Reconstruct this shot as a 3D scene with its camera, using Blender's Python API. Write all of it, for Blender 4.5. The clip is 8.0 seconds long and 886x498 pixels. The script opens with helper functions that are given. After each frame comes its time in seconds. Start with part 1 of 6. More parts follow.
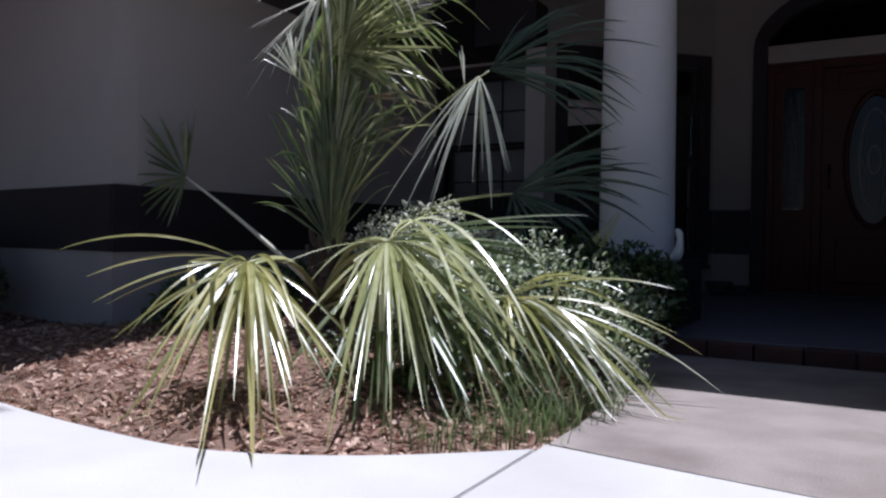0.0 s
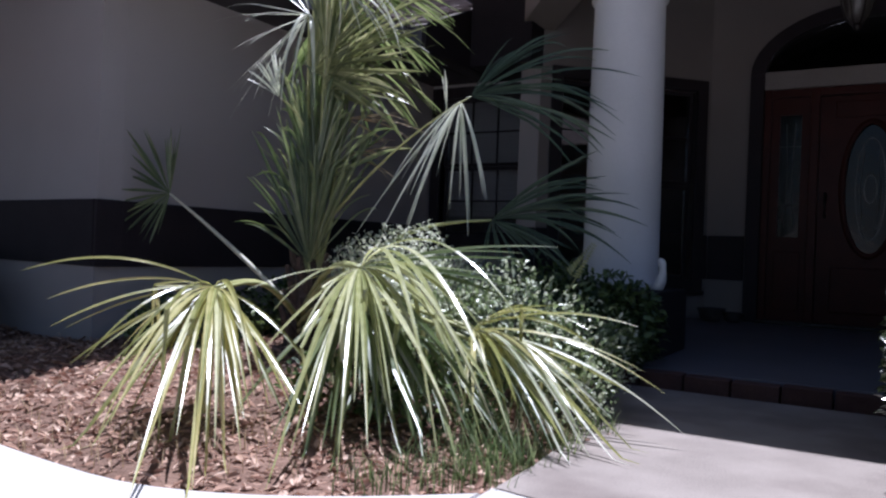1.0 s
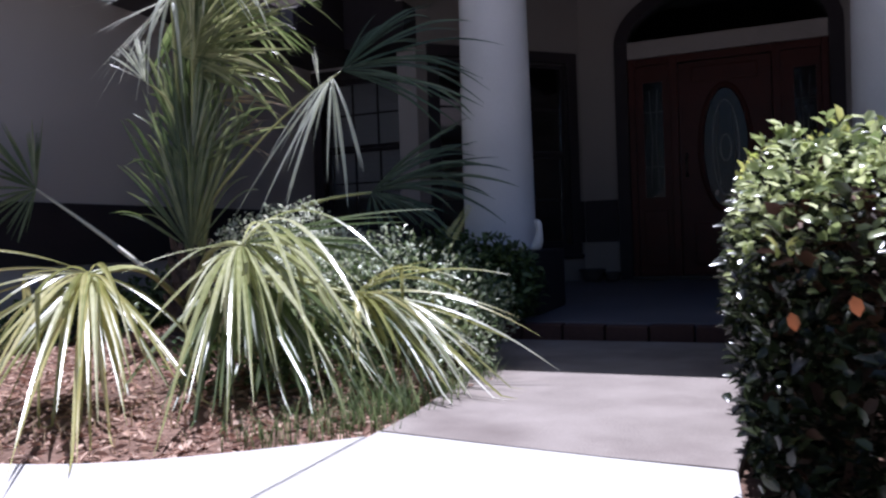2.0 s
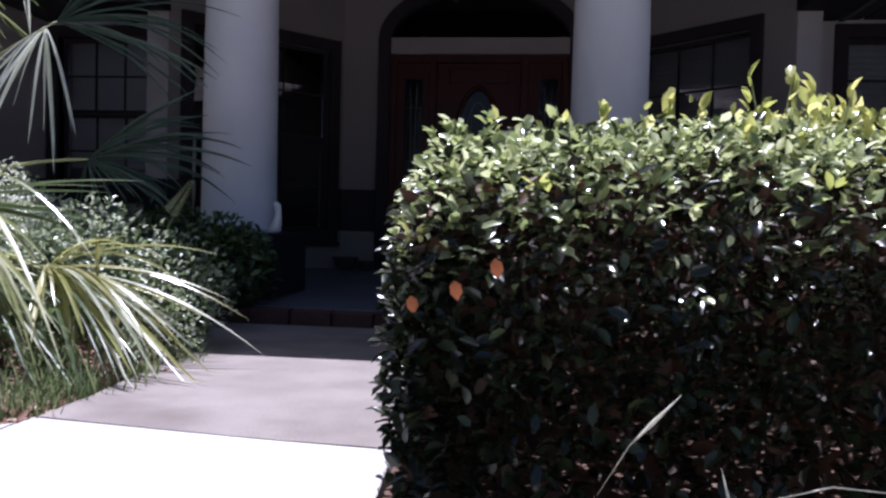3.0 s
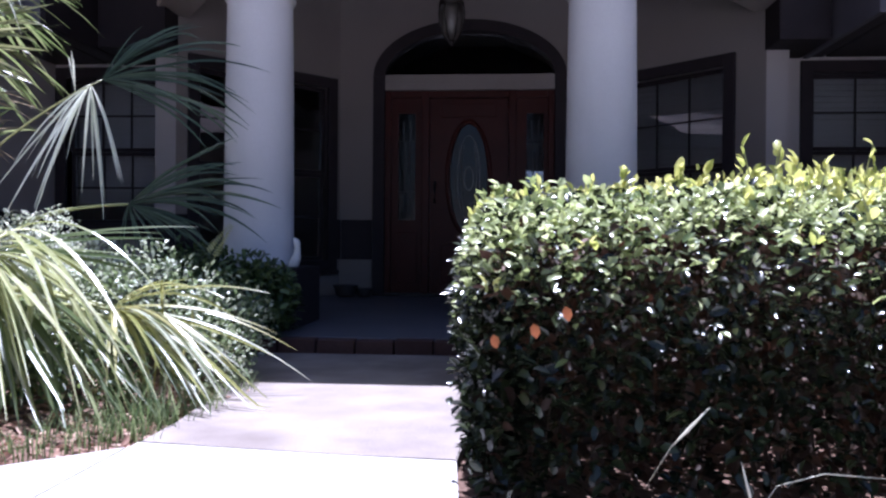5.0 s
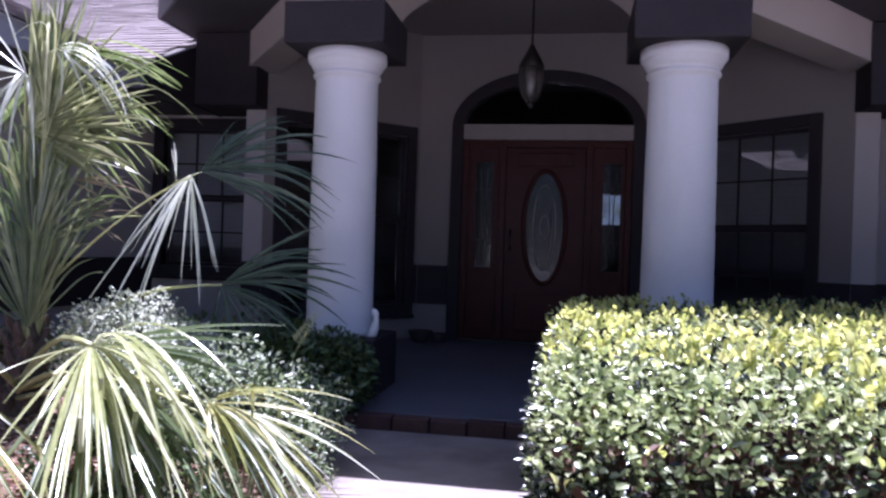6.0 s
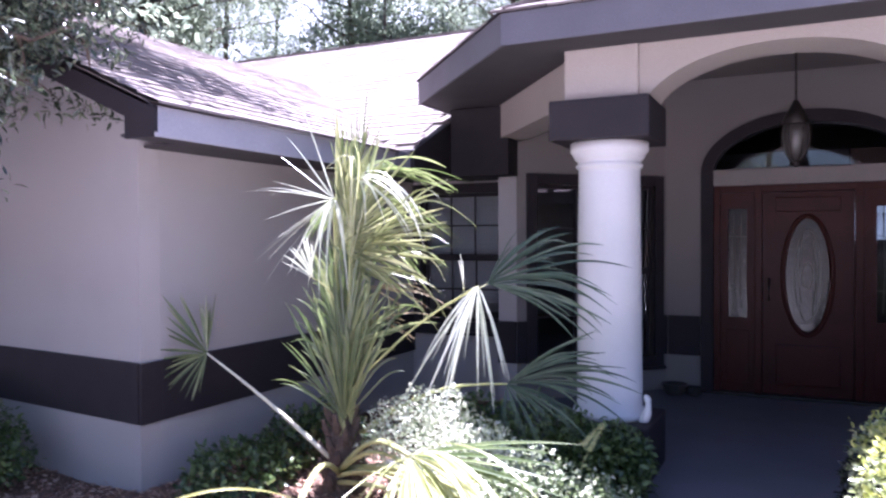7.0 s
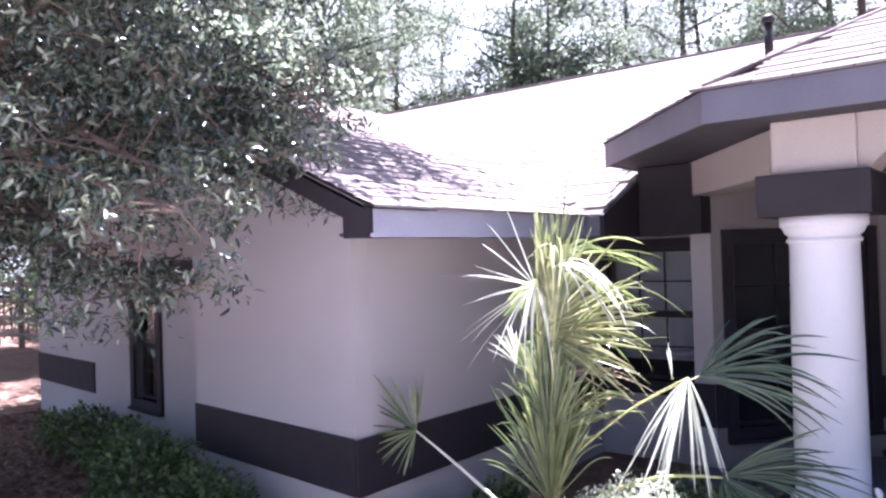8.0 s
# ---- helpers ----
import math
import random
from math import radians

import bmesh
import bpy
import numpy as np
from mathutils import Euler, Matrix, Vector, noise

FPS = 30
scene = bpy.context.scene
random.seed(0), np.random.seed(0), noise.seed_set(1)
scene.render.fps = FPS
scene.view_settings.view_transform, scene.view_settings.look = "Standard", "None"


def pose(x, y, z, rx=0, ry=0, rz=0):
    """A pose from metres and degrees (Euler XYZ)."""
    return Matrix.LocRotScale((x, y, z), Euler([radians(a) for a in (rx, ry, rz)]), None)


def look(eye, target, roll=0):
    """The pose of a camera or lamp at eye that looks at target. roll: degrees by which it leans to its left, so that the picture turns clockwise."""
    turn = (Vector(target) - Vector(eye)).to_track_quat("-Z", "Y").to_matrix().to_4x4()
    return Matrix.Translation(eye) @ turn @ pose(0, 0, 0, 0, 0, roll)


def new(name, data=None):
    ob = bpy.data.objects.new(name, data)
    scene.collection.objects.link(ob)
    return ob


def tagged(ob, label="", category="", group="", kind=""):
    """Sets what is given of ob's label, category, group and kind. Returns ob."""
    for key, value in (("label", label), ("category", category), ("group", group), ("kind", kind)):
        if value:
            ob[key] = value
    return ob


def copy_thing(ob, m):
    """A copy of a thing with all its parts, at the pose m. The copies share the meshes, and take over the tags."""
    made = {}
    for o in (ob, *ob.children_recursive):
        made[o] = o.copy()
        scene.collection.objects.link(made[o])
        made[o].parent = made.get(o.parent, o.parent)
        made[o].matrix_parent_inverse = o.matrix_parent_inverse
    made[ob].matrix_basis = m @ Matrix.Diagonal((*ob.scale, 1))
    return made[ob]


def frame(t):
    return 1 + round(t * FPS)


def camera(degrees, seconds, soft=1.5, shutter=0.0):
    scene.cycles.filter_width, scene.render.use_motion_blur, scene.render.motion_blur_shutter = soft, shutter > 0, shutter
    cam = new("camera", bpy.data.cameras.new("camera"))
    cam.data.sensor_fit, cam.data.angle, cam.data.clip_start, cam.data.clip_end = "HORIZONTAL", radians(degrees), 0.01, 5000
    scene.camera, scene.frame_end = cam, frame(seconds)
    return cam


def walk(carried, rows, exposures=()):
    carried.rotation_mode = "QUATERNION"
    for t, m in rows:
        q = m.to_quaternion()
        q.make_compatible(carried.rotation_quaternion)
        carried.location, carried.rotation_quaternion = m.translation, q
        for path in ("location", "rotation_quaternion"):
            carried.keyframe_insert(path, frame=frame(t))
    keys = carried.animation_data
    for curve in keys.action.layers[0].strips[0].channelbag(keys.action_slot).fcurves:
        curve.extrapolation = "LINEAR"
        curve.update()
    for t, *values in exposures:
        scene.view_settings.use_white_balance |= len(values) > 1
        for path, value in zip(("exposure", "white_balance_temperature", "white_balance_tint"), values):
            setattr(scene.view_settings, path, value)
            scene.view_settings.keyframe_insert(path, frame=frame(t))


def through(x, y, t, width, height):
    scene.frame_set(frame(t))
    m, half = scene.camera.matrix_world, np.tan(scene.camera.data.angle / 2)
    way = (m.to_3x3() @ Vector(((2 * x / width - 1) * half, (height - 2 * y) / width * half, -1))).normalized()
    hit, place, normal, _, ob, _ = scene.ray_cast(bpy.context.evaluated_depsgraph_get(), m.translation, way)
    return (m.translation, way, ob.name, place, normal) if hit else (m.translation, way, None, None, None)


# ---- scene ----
cam = camera(61.0, 8.0, 2.4, 0.15)

PATH = [
    (0, (0.86, 0.409, 0.537), (-0.133, 2.145, 0.507), 0.8),
    (0.5, (0.934, 0.496, 0.577), (-0.084, 2.217, 0.549), 2.8),
    (1, (0.975, 0.509, 0.608), (-0.038, 2.233, 0.608), 2.2),
    (2.5, (1.182, 0.441, 0.477), (0.673, 2.374, 0.412), -1.4),
    (3, (1.298, 0.54, 0.49), (1.09, 2.528, 0.431), 1.5),
    (3.5, (1.32, 0.564, 0.519), (1.199, 2.56, 0.549), -0.4),
    (4, (1.311, 0.497, 0.491), (1.231, 2.494, 0.541), 2.2),
    (5.5, (1.074, 0.102, 0.711), (0.897, 2.094, 0.688), -0.6),
    (6, (1.122, 0.079, 0.995), (0.787, 2.051, 0.993), 1.9),
    (6.5, (1.136, -0.094, 1.254), (0.496, 1.801, 1.254), 3.2),
    (7, (0.836, -0.208, 1.604), (-0.032, 1.593, 1.574), -0.3),
    (7.5, (0.731, -0.277, 1.865), (-0.348, 1.407, 1.894), -2.2),
    (8, (0.686, -0.398, 2.039), (-0.547, 1.177, 2.059), -1.8),
]
EXPOSURES = [(0.0, 0.35, 5500, 17), (1.2, 0.72, 5400, 19), (2.5, 0.7, 5400, 23), (3.5, 1.12, 5300, 25), (4.1, 1.82, 5200, 25), (5.5, 1.27, 5150, 27), (6.0, 1.62, 5200, 33), (6.5, 1.95, 5100, 34), (7.0, 2.68, 5380, 32), (7.5, 2.95, 5450, 33), (8.0, 2.88, 5550, 31)]
walk(cam, [(t, look(eye, target, roll)) for t, eye, target, roll in PATH], EXPOSURES)

# ---- light ----
SUN_ELEVATION, SUN_BEARING = 71.8, -18.0   # degrees; the bearing is turned from +y towards +x
world = bpy.data.worlds.new("world")
scene.world = world
world.use_nodes = True
sky = world.node_tree.nodes.new("ShaderNodeTexSky")
sky.sky_type, sky.sun_disc = "NISHITA", False
sky.dust_density = 2.0
sky.sun_elevation, sky.sun_rotation = radians(SUN_ELEVATION), radians(SUN_BEARING)
world.node_tree.links.new(sky.outputs[0], world.node_tree.nodes["Background"].inputs[0])
world.node_tree.nodes["Background"].inputs[1].default_value = 0.05
sun = new("sun", bpy.data.lights.new("sun", "SUN"))
sun.data.energy, sun.data.angle, sun.data.color = 5.0, radians(0.53), (1.0, 0.955, 0.89)
sun_from = Vector((math.sin(radians(SUN_BEARING)) * math.cos(radians(SUN_ELEVATION)),
                   math.cos(radians(SUN_BEARING)) * math.cos(radians(SUN_ELEVATION)), math.sin(radians(SUN_ELEVATION))))
sun.matrix_world = look(sun_from * 40, (0, 0, 0))

# ---- materials ----
def node_material(name):
    m = bpy.data.materials.new(name)
    m.use_nodes = True
    return m, m.node_tree.nodes, m.node_tree.links, m.node_tree.nodes["Principled BSDF"]


def surface(name, low, high, rough=0.8, scale=3.0, fine=60.0, bump=0.2, bump_size=0.01, spec=0.3, metal=0.0, stain=None, stain_scale=0.8, island=0.0, obj=0.0):
    """A rough surface: colour between low and high by two sizes of noise, with fine relief; stain: a third colour in broad patches."""
    m, n, l, b = node_material(name)
    co = n.new("ShaderNodeTexCoord")
    big, small = n.new("ShaderNodeTexNoise"), n.new("ShaderNodeTexNoise")
    big.inputs["Scale"].default_value, big.inputs["Detail"].default_value = scale, 6
    small.inputs["Scale"].default_value, small.inputs["Detail"].default_value = fine, 4
    for t in (big, small):
        l.new(co.outputs["Object"], t.inputs["Vector"])
    add = n.new("ShaderNodeMath")
    add.operation = "MULTIPLY_ADD"
    l.new(small.outputs["Fac"], add.inputs[0])
    add.inputs[1].default_value = 0.5
    half = n.new("ShaderNodeMath")
    half.operation = "MULTIPLY"
    half.inputs[1].default_value = 0.5
    l.new(big.outputs["Fac"], half.inputs[0])
    l.new(half.outputs[0], add.inputs[2])
    fac = add.outputs[0]
    for amount, node, socket in ((island, "ShaderNodeNewGeometry", "Random Per Island"), (obj, "ShaderNodeObjectInfo", "Random")):
        if amount:
            src = n.new(node)
            mix = n.new("ShaderNodeMath")
            mix.operation = "MULTIPLY_ADD"
            l.new(src.outputs[socket], mix.inputs[0])
            mix.inputs[1].default_value = amount
            sub = n.new("ShaderNodeMath")
            sub.operation = "SUBTRACT"
            l.new(fac, sub.inputs[0])
            sub.inputs[1].default_value = amount / 2
            l.new(sub.outputs[0], mix.inputs[2])
            fac = mix.outputs[0]
    ramp = n.new("ShaderNodeValToRGB")
    ramp.color_ramp.elements[0].position, ramp.color_ramp.elements[1].position = 0.3, 0.7
    ramp.color_ramp.elements[0].color, ramp.color_ramp.elements[1].color = (*low, 1), (*high, 1)
    l.new(fac, ramp.inputs[0])
    out = ramp.outputs[0]
    if stain:
        patch = n.new("ShaderNodeTexNoise")
        patch.inputs["Scale"].default_value, patch.inputs["Detail"].default_value = stain_scale, 8
        l.new(co.outputs["Object"], patch.inputs["Vector"])
        edge = n.new("ShaderNodeMapRange")
        edge.inputs[1].default_value, edge.inputs[2].default_value, edge.inputs[4].default_value = 0.5, 0.7, 0.7
        l.new(patch.outputs["Fac"], edge.inputs[0])
        mixc = n.new("ShaderNodeMix")
        mixc.data_type = "RGBA"
        l.new(edge.outputs[0], mixc.inputs["Factor"])
        l.new(out, mixc.inputs["A"])
        mixc.inputs["B"].default_value = (*stain, 1)
        out = mixc.outputs["Result"]
    l.new(out, b.inputs["Base Color"])
    b.inputs["Roughness"].default_value, b.inputs["Metallic"].default_value = rough, metal
    b.inputs["Specular IOR Level"].default_value = spec
    if bump:
        bm_ = n.new("ShaderNodeBump")
        bm_.inputs["Strength"].default_value, bm_.inputs["Distance"].default_value = bump, bump_size
        l.new(small.outputs["Fac"], bm_.inputs["Height"])
        l.new(bm_.outputs[0], b.inputs["Normal"])
    return m


def leaf_material(name, dark, mid, light, rough=0.35, spec=0.5, through=0.35):
    """Leaves: a colour of its own for each leaf, a glossy skin, and light that shines through the blade."""
    m, n, l, b = node_material(name)
    geo, ramp = n.new("ShaderNodeNewGeometry"), n.new("ShaderNodeValToRGB")
    co, grain = n.new("ShaderNodeTexCoord"), n.new("ShaderNodeTexNoise")
    grain.inputs["Scale"].default_value = 14
    l.new(co.outputs["Object"], grain.inputs["Vector"])
    add = n.new("ShaderNodeMath")
    add.operation = "MULTIPLY_ADD"
    add.inputs[1].default_value = 0.5
    l.new(grain.outputs["Fac"], add.inputs[0])
    half = n.new("ShaderNodeMath")
    half.operation = "MULTIPLY"
    half.inputs[1].default_value = 0.55
    l.new(geo.outputs["Random Per Island"], half.inputs[0])
    l.new(half.outputs[0], add.inputs[2])
    e = ramp.color_ramp.elements
    e[0].position, e[1].position = 0.2, 0.85
    e[0].color, e[1].color = (*dark, 1), (*light, 1)
    e.new(0.5).color = (*mid, 1)
    l.new(add.outputs[0], ramp.inputs[0])
    l.new(ramp.outputs[0], b.inputs["Base Color"])
    b.inputs["Roughness"].default_value, b.inputs["Specular IOR Level"].default_value = rough, spec
    tr, mix = n.new("ShaderNodeBsdfTranslucent"), n.new("ShaderNodeMixShader")
    bright = n.new("ShaderNodeHueSaturation")
    bright.inputs["Hue"].default_value, bright.inputs["Value"].default_value = 0.485, 1.6
    l.new(ramp.outputs[0], bright.inputs["Color"])
    l.new(bright.outputs[0], tr.inputs[0])
    mix.inputs[0].default_value = through
    l.new(b.outputs[0], mix.inputs[1])
    l.new(tr.outputs[0], mix.inputs[2])
    l.new(mix.outputs[0], n["Material Output"].inputs[0])
    return m


def glass_material(name, tint=(1, 1, 1), wavy=0.0, rough=0.0, ior=1.6):
    m, n, l, b = node_material(name)
    fres, tr, gl, mix = n.new("ShaderNodeFresnel"), n.new("ShaderNodeBsdfTransparent"), n.new("ShaderNodeBsdfGlossy"), n.new("ShaderNodeMixShader")
    fres.inputs[0].default_value = ior
    tr.inputs[0].default_value = (*tint, 1)
    gl.inputs["Roughness"].default_value = rough
    if wavy:
        w, bm_ = n.new("ShaderNodeTexNoise"), n.new("ShaderNodeBump")
        co = n.new("ShaderNodeTexCoord")
        l.new(co.outputs["Object"], w.inputs["Vector"])
        w.inputs["Scale"].default_value = 18
        bm_.inputs["Strength"].default_value, bm_.inputs["Distance"].default_value = wavy, 0.02
        l.new(w.outputs["Fac"], bm_.inputs["Height"])
        l.new(bm_.outputs[0], gl.inputs["Normal"])
    l.new(fres.outputs[0], mix.inputs[0])
    l.new(tr.outputs[0], mix.inputs[1])
    l.new(gl.outputs[0], mix.inputs[2])
    l.new(mix.outputs[0], n["Material Output"].inputs[0])
    return m


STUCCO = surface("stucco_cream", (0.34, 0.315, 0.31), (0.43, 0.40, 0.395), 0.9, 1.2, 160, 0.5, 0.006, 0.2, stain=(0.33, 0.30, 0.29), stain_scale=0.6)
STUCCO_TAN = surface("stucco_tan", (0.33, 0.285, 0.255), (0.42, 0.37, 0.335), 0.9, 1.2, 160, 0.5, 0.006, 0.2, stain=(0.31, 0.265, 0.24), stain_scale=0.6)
# taupe, and darker than the house stucco to hold the porch's shade
STUCCO_PORCH = surface("stucco_taupe_shaded", (0.19, 0.168, 0.16), (0.25, 0.225, 0.215), 0.9, 1.2, 160, 0.5, 0.006, 0.2, stain=(0.2, 0.175, 0.165), stain_scale=0.6)
STUCCO_WHITE = surface("stucco_white", (0.56, 0.545, 0.55), (0.66, 0.645, 0.65), 0.85, 2.0, 150, 0.45, 0.005, 0.25, stain=(0.5, 0.48, 0.475))
TRIM_DARK = surface("dark_brown_trim", (0.016, 0.0125, 0.0155), (0.029, 0.023, 0.0275), 0.75, 4, 120, 0.3, 0.004, 0.3)
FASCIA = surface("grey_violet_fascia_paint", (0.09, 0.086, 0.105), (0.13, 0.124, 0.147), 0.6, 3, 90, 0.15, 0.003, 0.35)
# brighter copy of the fascia paint, with the wing side's light in it
FASCIA_LIT = surface("lit_lavender_fascia_paint", (0.30, 0.295, 0.345), (0.38, 0.37, 0.42), 0.6, 3, 90, 0.15, 0.003, 0.35)
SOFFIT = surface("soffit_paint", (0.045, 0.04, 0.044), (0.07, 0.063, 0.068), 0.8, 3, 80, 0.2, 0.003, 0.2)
MAHOGANY = surface("red_mahogany", (0.024, 0.0045, 0.0035), (0.062, 0.011, 0.007), 0.42, 5, 70, 0.15, 0.003, 0.18)
HEADER_PAINT = surface("taupe_paint", (0.22, 0.195, 0.185), (0.28, 0.25, 0.24), 0.7, 3, 80, 0.15, 0.003)
CONCRETE = surface("drive_concrete", (0.42, 0.403, 0.388), (0.55, 0.53, 0.51), 0.9, 2.5, 220, 0.35, 0.004, 0.2, stain=(0.37, 0.35, 0.335), stain_scale=0.7)
CONCRETE_PINK = surface("stained_walk_concrete", (0.165, 0.14, 0.125), (0.345, 0.303, 0.275), 0.9, 3.5, 200, 0.4, 0.004, 0.2, stain=(0.14, 0.112, 0.102), stain_scale=2.4)
PORCH_FLOOR = surface("porch_grey_paint", (0.095, 0.092, 0.108), (0.14, 0.136, 0.156), 0.6, 2.5, 120, 0.2, 0.003, 0.4, stain=(0.11, 0.105, 0.12))
BRICK_EDGE = surface("dark_step_edge", (0.07, 0.035, 0.03), (0.12, 0.065, 0.055), 0.8, 8, 120, 0.4, 0.005, obj=0.4)
SOIL = surface("leaf_strewn_soil", (0.11, 0.068, 0.05), (0.27, 0.175, 0.135), 0.95, 6, 45, 0.9, 0.02, 0.1, stain=(0.07, 0.045, 0.035), stain_scale=1.5)
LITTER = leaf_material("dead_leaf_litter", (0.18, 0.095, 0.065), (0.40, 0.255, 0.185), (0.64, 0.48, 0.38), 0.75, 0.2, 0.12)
# darker copy of the litter: the oak's shade is painted in
LITTER_SHADED = leaf_material("shaded_leaf_litter", (0.09, 0.048, 0.034), (0.20, 0.12, 0.085), (0.36, 0.245, 0.18), 0.7, 0.25, 0.1)
SHINGLE = surface("asphalt_shingle", (0.15, 0.122, 0.116), (0.255, 0.215, 0.206), 0.9, 1.5, 140, 0.5, 0.006, 0.2, island=0.5, obj=0.5, stain=(0.19, 0.155, 0.15), stain_scale=0.5)
# same shingle made darker: the porch roof's weaker glare is in the colour
SHINGLE_DIM = surface("dim_asphalt_shingle", (0.115, 0.092, 0.086), (0.20, 0.165, 0.157), 0.9, 1.5, 140, 0.5, 0.006, 0.2, island=0.5, obj=0.5, stain=(0.12, 0.098, 0.093), stain_scale=0.5)
ROOF_DECK = surface("roof_deck_felt", (0.10, 0.085, 0.08), (0.16, 0.14, 0.13), 0.9)
PALM = leaf_material("palm_green", (0.05, 0.078, 0.024), (0.11, 0.152, 0.052), (0.25, 0.285, 0.125), 0.34, 1.0, 0.4)
PALM_YELLOW = leaf_material("palm_yellow_green", (0.14, 0.155, 0.04), (0.32, 0.325, 0.10), (0.58, 0.54, 0.26), 0.28, 1.0, 0.4)
PALM_OLIVE = leaf_material("palm_olive_green", (0.10, 0.12, 0.04), (0.20, 0.222, 0.09), (0.37, 0.375, 0.19), 0.34, 1.0, 0.45)
# pale end raised so the blade colour carries sun and white highlights
PALM_PALE = leaf_material("palm_pale_sunlit", (0.18, 0.205, 0.072), (0.36, 0.38, 0.165), (0.63, 0.63, 0.41), 0.26, 1.0, 0.35)
# near-white blades: direct sun and gloss are put into the colour
PALM_SUNLIT = leaf_material("palm_white_sunlit", (0.54, 0.56, 0.43), (0.68, 0.70, 0.58), (0.80, 0.81, 0.72), 0.25, 1.0, 0.5)
# dark blue-green blades: the porch's shade is painted into them
PALM_SHADED = leaf_material("palm_shaded_blue_green", (0.03, 0.052, 0.032), (0.055, 0.088, 0.055), (0.10, 0.14, 0.085), 0.4, 0.5, 0.3)
PALM_DRY = leaf_material("palm_dry_straw", (0.30, 0.22, 0.12), (0.45, 0.35, 0.21), (0.60, 0.50, 0.34), 0.6, 0.3, 0.3)
STALK = surface("palm_stalk", (0.30, 0.32, 0.12), (0.48, 0.47, 0.22), 0.4, 8, 60, 0.2, 0.003, 0.5)
STALK_PALE = surface("palm_stalk_bleached", (0.55, 0.52, 0.38), (0.72, 0.69, 0.55), 0.4, 8, 60, 0.2, 0.003, 0.5)
BARK = surface("bark", (0.07, 0.05, 0.04), (0.16, 0.12, 0.095), 0.95, 6, 40, 0.9, 0.02, 0.1)
# near-black and pale leaf colours carry the hedge's shade and sun
HEDGE_SHADED = leaf_material("hedge_shaded_leaf", (0.005, 0.007, 0.004), (0.011, 0.015, 0.007), (0.036, 0.046, 0.018), 0.2, 0.5, 0.1)
HEDGE_SUNLIT = leaf_material("hedge_sunlit_leaf", (0.11, 0.155, 0.055), (0.31, 0.36, 0.14), (0.62, 0.66, 0.40), 0.18, 1.0, 0.45)
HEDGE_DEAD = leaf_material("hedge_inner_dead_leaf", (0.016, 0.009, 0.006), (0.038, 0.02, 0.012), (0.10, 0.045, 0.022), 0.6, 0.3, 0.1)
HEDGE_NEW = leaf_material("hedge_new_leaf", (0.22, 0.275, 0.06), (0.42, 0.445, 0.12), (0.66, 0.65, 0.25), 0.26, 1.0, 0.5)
HEDGE_OLD = leaf_material("hedge_orange_leaf", (0.24, 0.075, 0.022), (0.33, 0.11, 0.03), (0.42, 0.16, 0.05), 0.4, 0.5, 0.3)
VARIEGATED = leaf_material("variegated_leaf", (0.13, 0.19, 0.08), (0.52, 0.55, 0.40), (0.80, 0.80, 0.70), 0.35, 0.6, 0.3)
PALE_SHRUB = leaf_material("white_edged_green_leaf", (0.06, 0.10, 0.035), (0.20, 0.26, 0.12), (0.76, 0.77, 0.62), 0.35, 0.8, 0.3)
SHRUB_LEAF = leaf_material("shrub_leaf", (0.022, 0.045, 0.017), (0.055, 0.095, 0.03), (0.18, 0.24, 0.08), 0.36, 0.6, 0.3)
GRASS = leaf_material("grass_blade", (0.04, 0.075, 0.022), (0.09, 0.135, 0.05), (0.26, 0.30, 0.15), 0.5, 0.4, 0.4)
OAK_LEAF = leaf_material("oak_leaf", (0.014, 0.022, 0.013), (0.042, 0.06, 0.034), (0.20, 0.225, 0.15), 0.25, 1.0, 0.28)
# lightened leaf colour stands in for haze over the distance
FAR_LEAF = leaf_material("far_tree_leaf_hazed", (0.09, 0.12, 0.085), (0.165, 0.205, 0.145), (0.26, 0.30, 0.21), 0.5, 0.4, 0.5)
GLASS = glass_material("window_glass", (0.8, 0.82, 0.85))
OVAL_GLASS = glass_material("bevelled_door_glass", (0.42, 0.45, 0.47), 0.22, 0.1, 1.42)
BLIND = surface("window_blind", (0.50, 0.475, 0.45), (0.58, 0.555, 0.53), 0.8, 3, 60, 0.1, 0.002)
DARK_METAL = surface("dark_bronze_metal", (0.025, 0.021, 0.019), (0.045, 0.038, 0.033), 0.45, 6, 80, 0.1, 0.002, 0.5, metal=0.6)
LEAD = surface("lead_came", (0.10, 0.098, 0.095), (0.18, 0.175, 0.17), 0.45, 6, 80, 0.1, 0.002, 0.5, metal=0.7)
LANTERN_GLASS = surface("frosted_lantern_glass", (0.05, 0.044, 0.04), (0.09, 0.08, 0.07), 0.3, 6, 60, 0.15, 0.004, 0.5)
CERAMIC = surface("white_glazed_ceramic", (0.70, 0.66, 0.64), (0.80, 0.77, 0.75), 0.3, 5, 60, 0.05, 0.002, 0.6)
BLACK_CLAY = surface("dark_clay", (0.03, 0.026, 0.026), (0.06, 0.052, 0.05), 0.6, 5, 60, 0.2, 0.003)
FENCE_WOOD = surface("weathered_wood", (0.13, 0.105, 0.09), (0.24, 0.2, 0.17), 0.9, 5, 60, 0.4, 0.004)
HAZE, haze_nodes, haze_links, haze_shader = node_material("bright_hazy_sky")
haze_shader.inputs["Base Color"].default_value = (0, 0, 0, 1)
haze_shader.inputs["Emission Color"].default_value = (0.93, 0.96, 1.0, 1)
haze_shader.inputs["Emission Strength"].default_value = 0.4
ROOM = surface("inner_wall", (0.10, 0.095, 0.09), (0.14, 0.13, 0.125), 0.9)

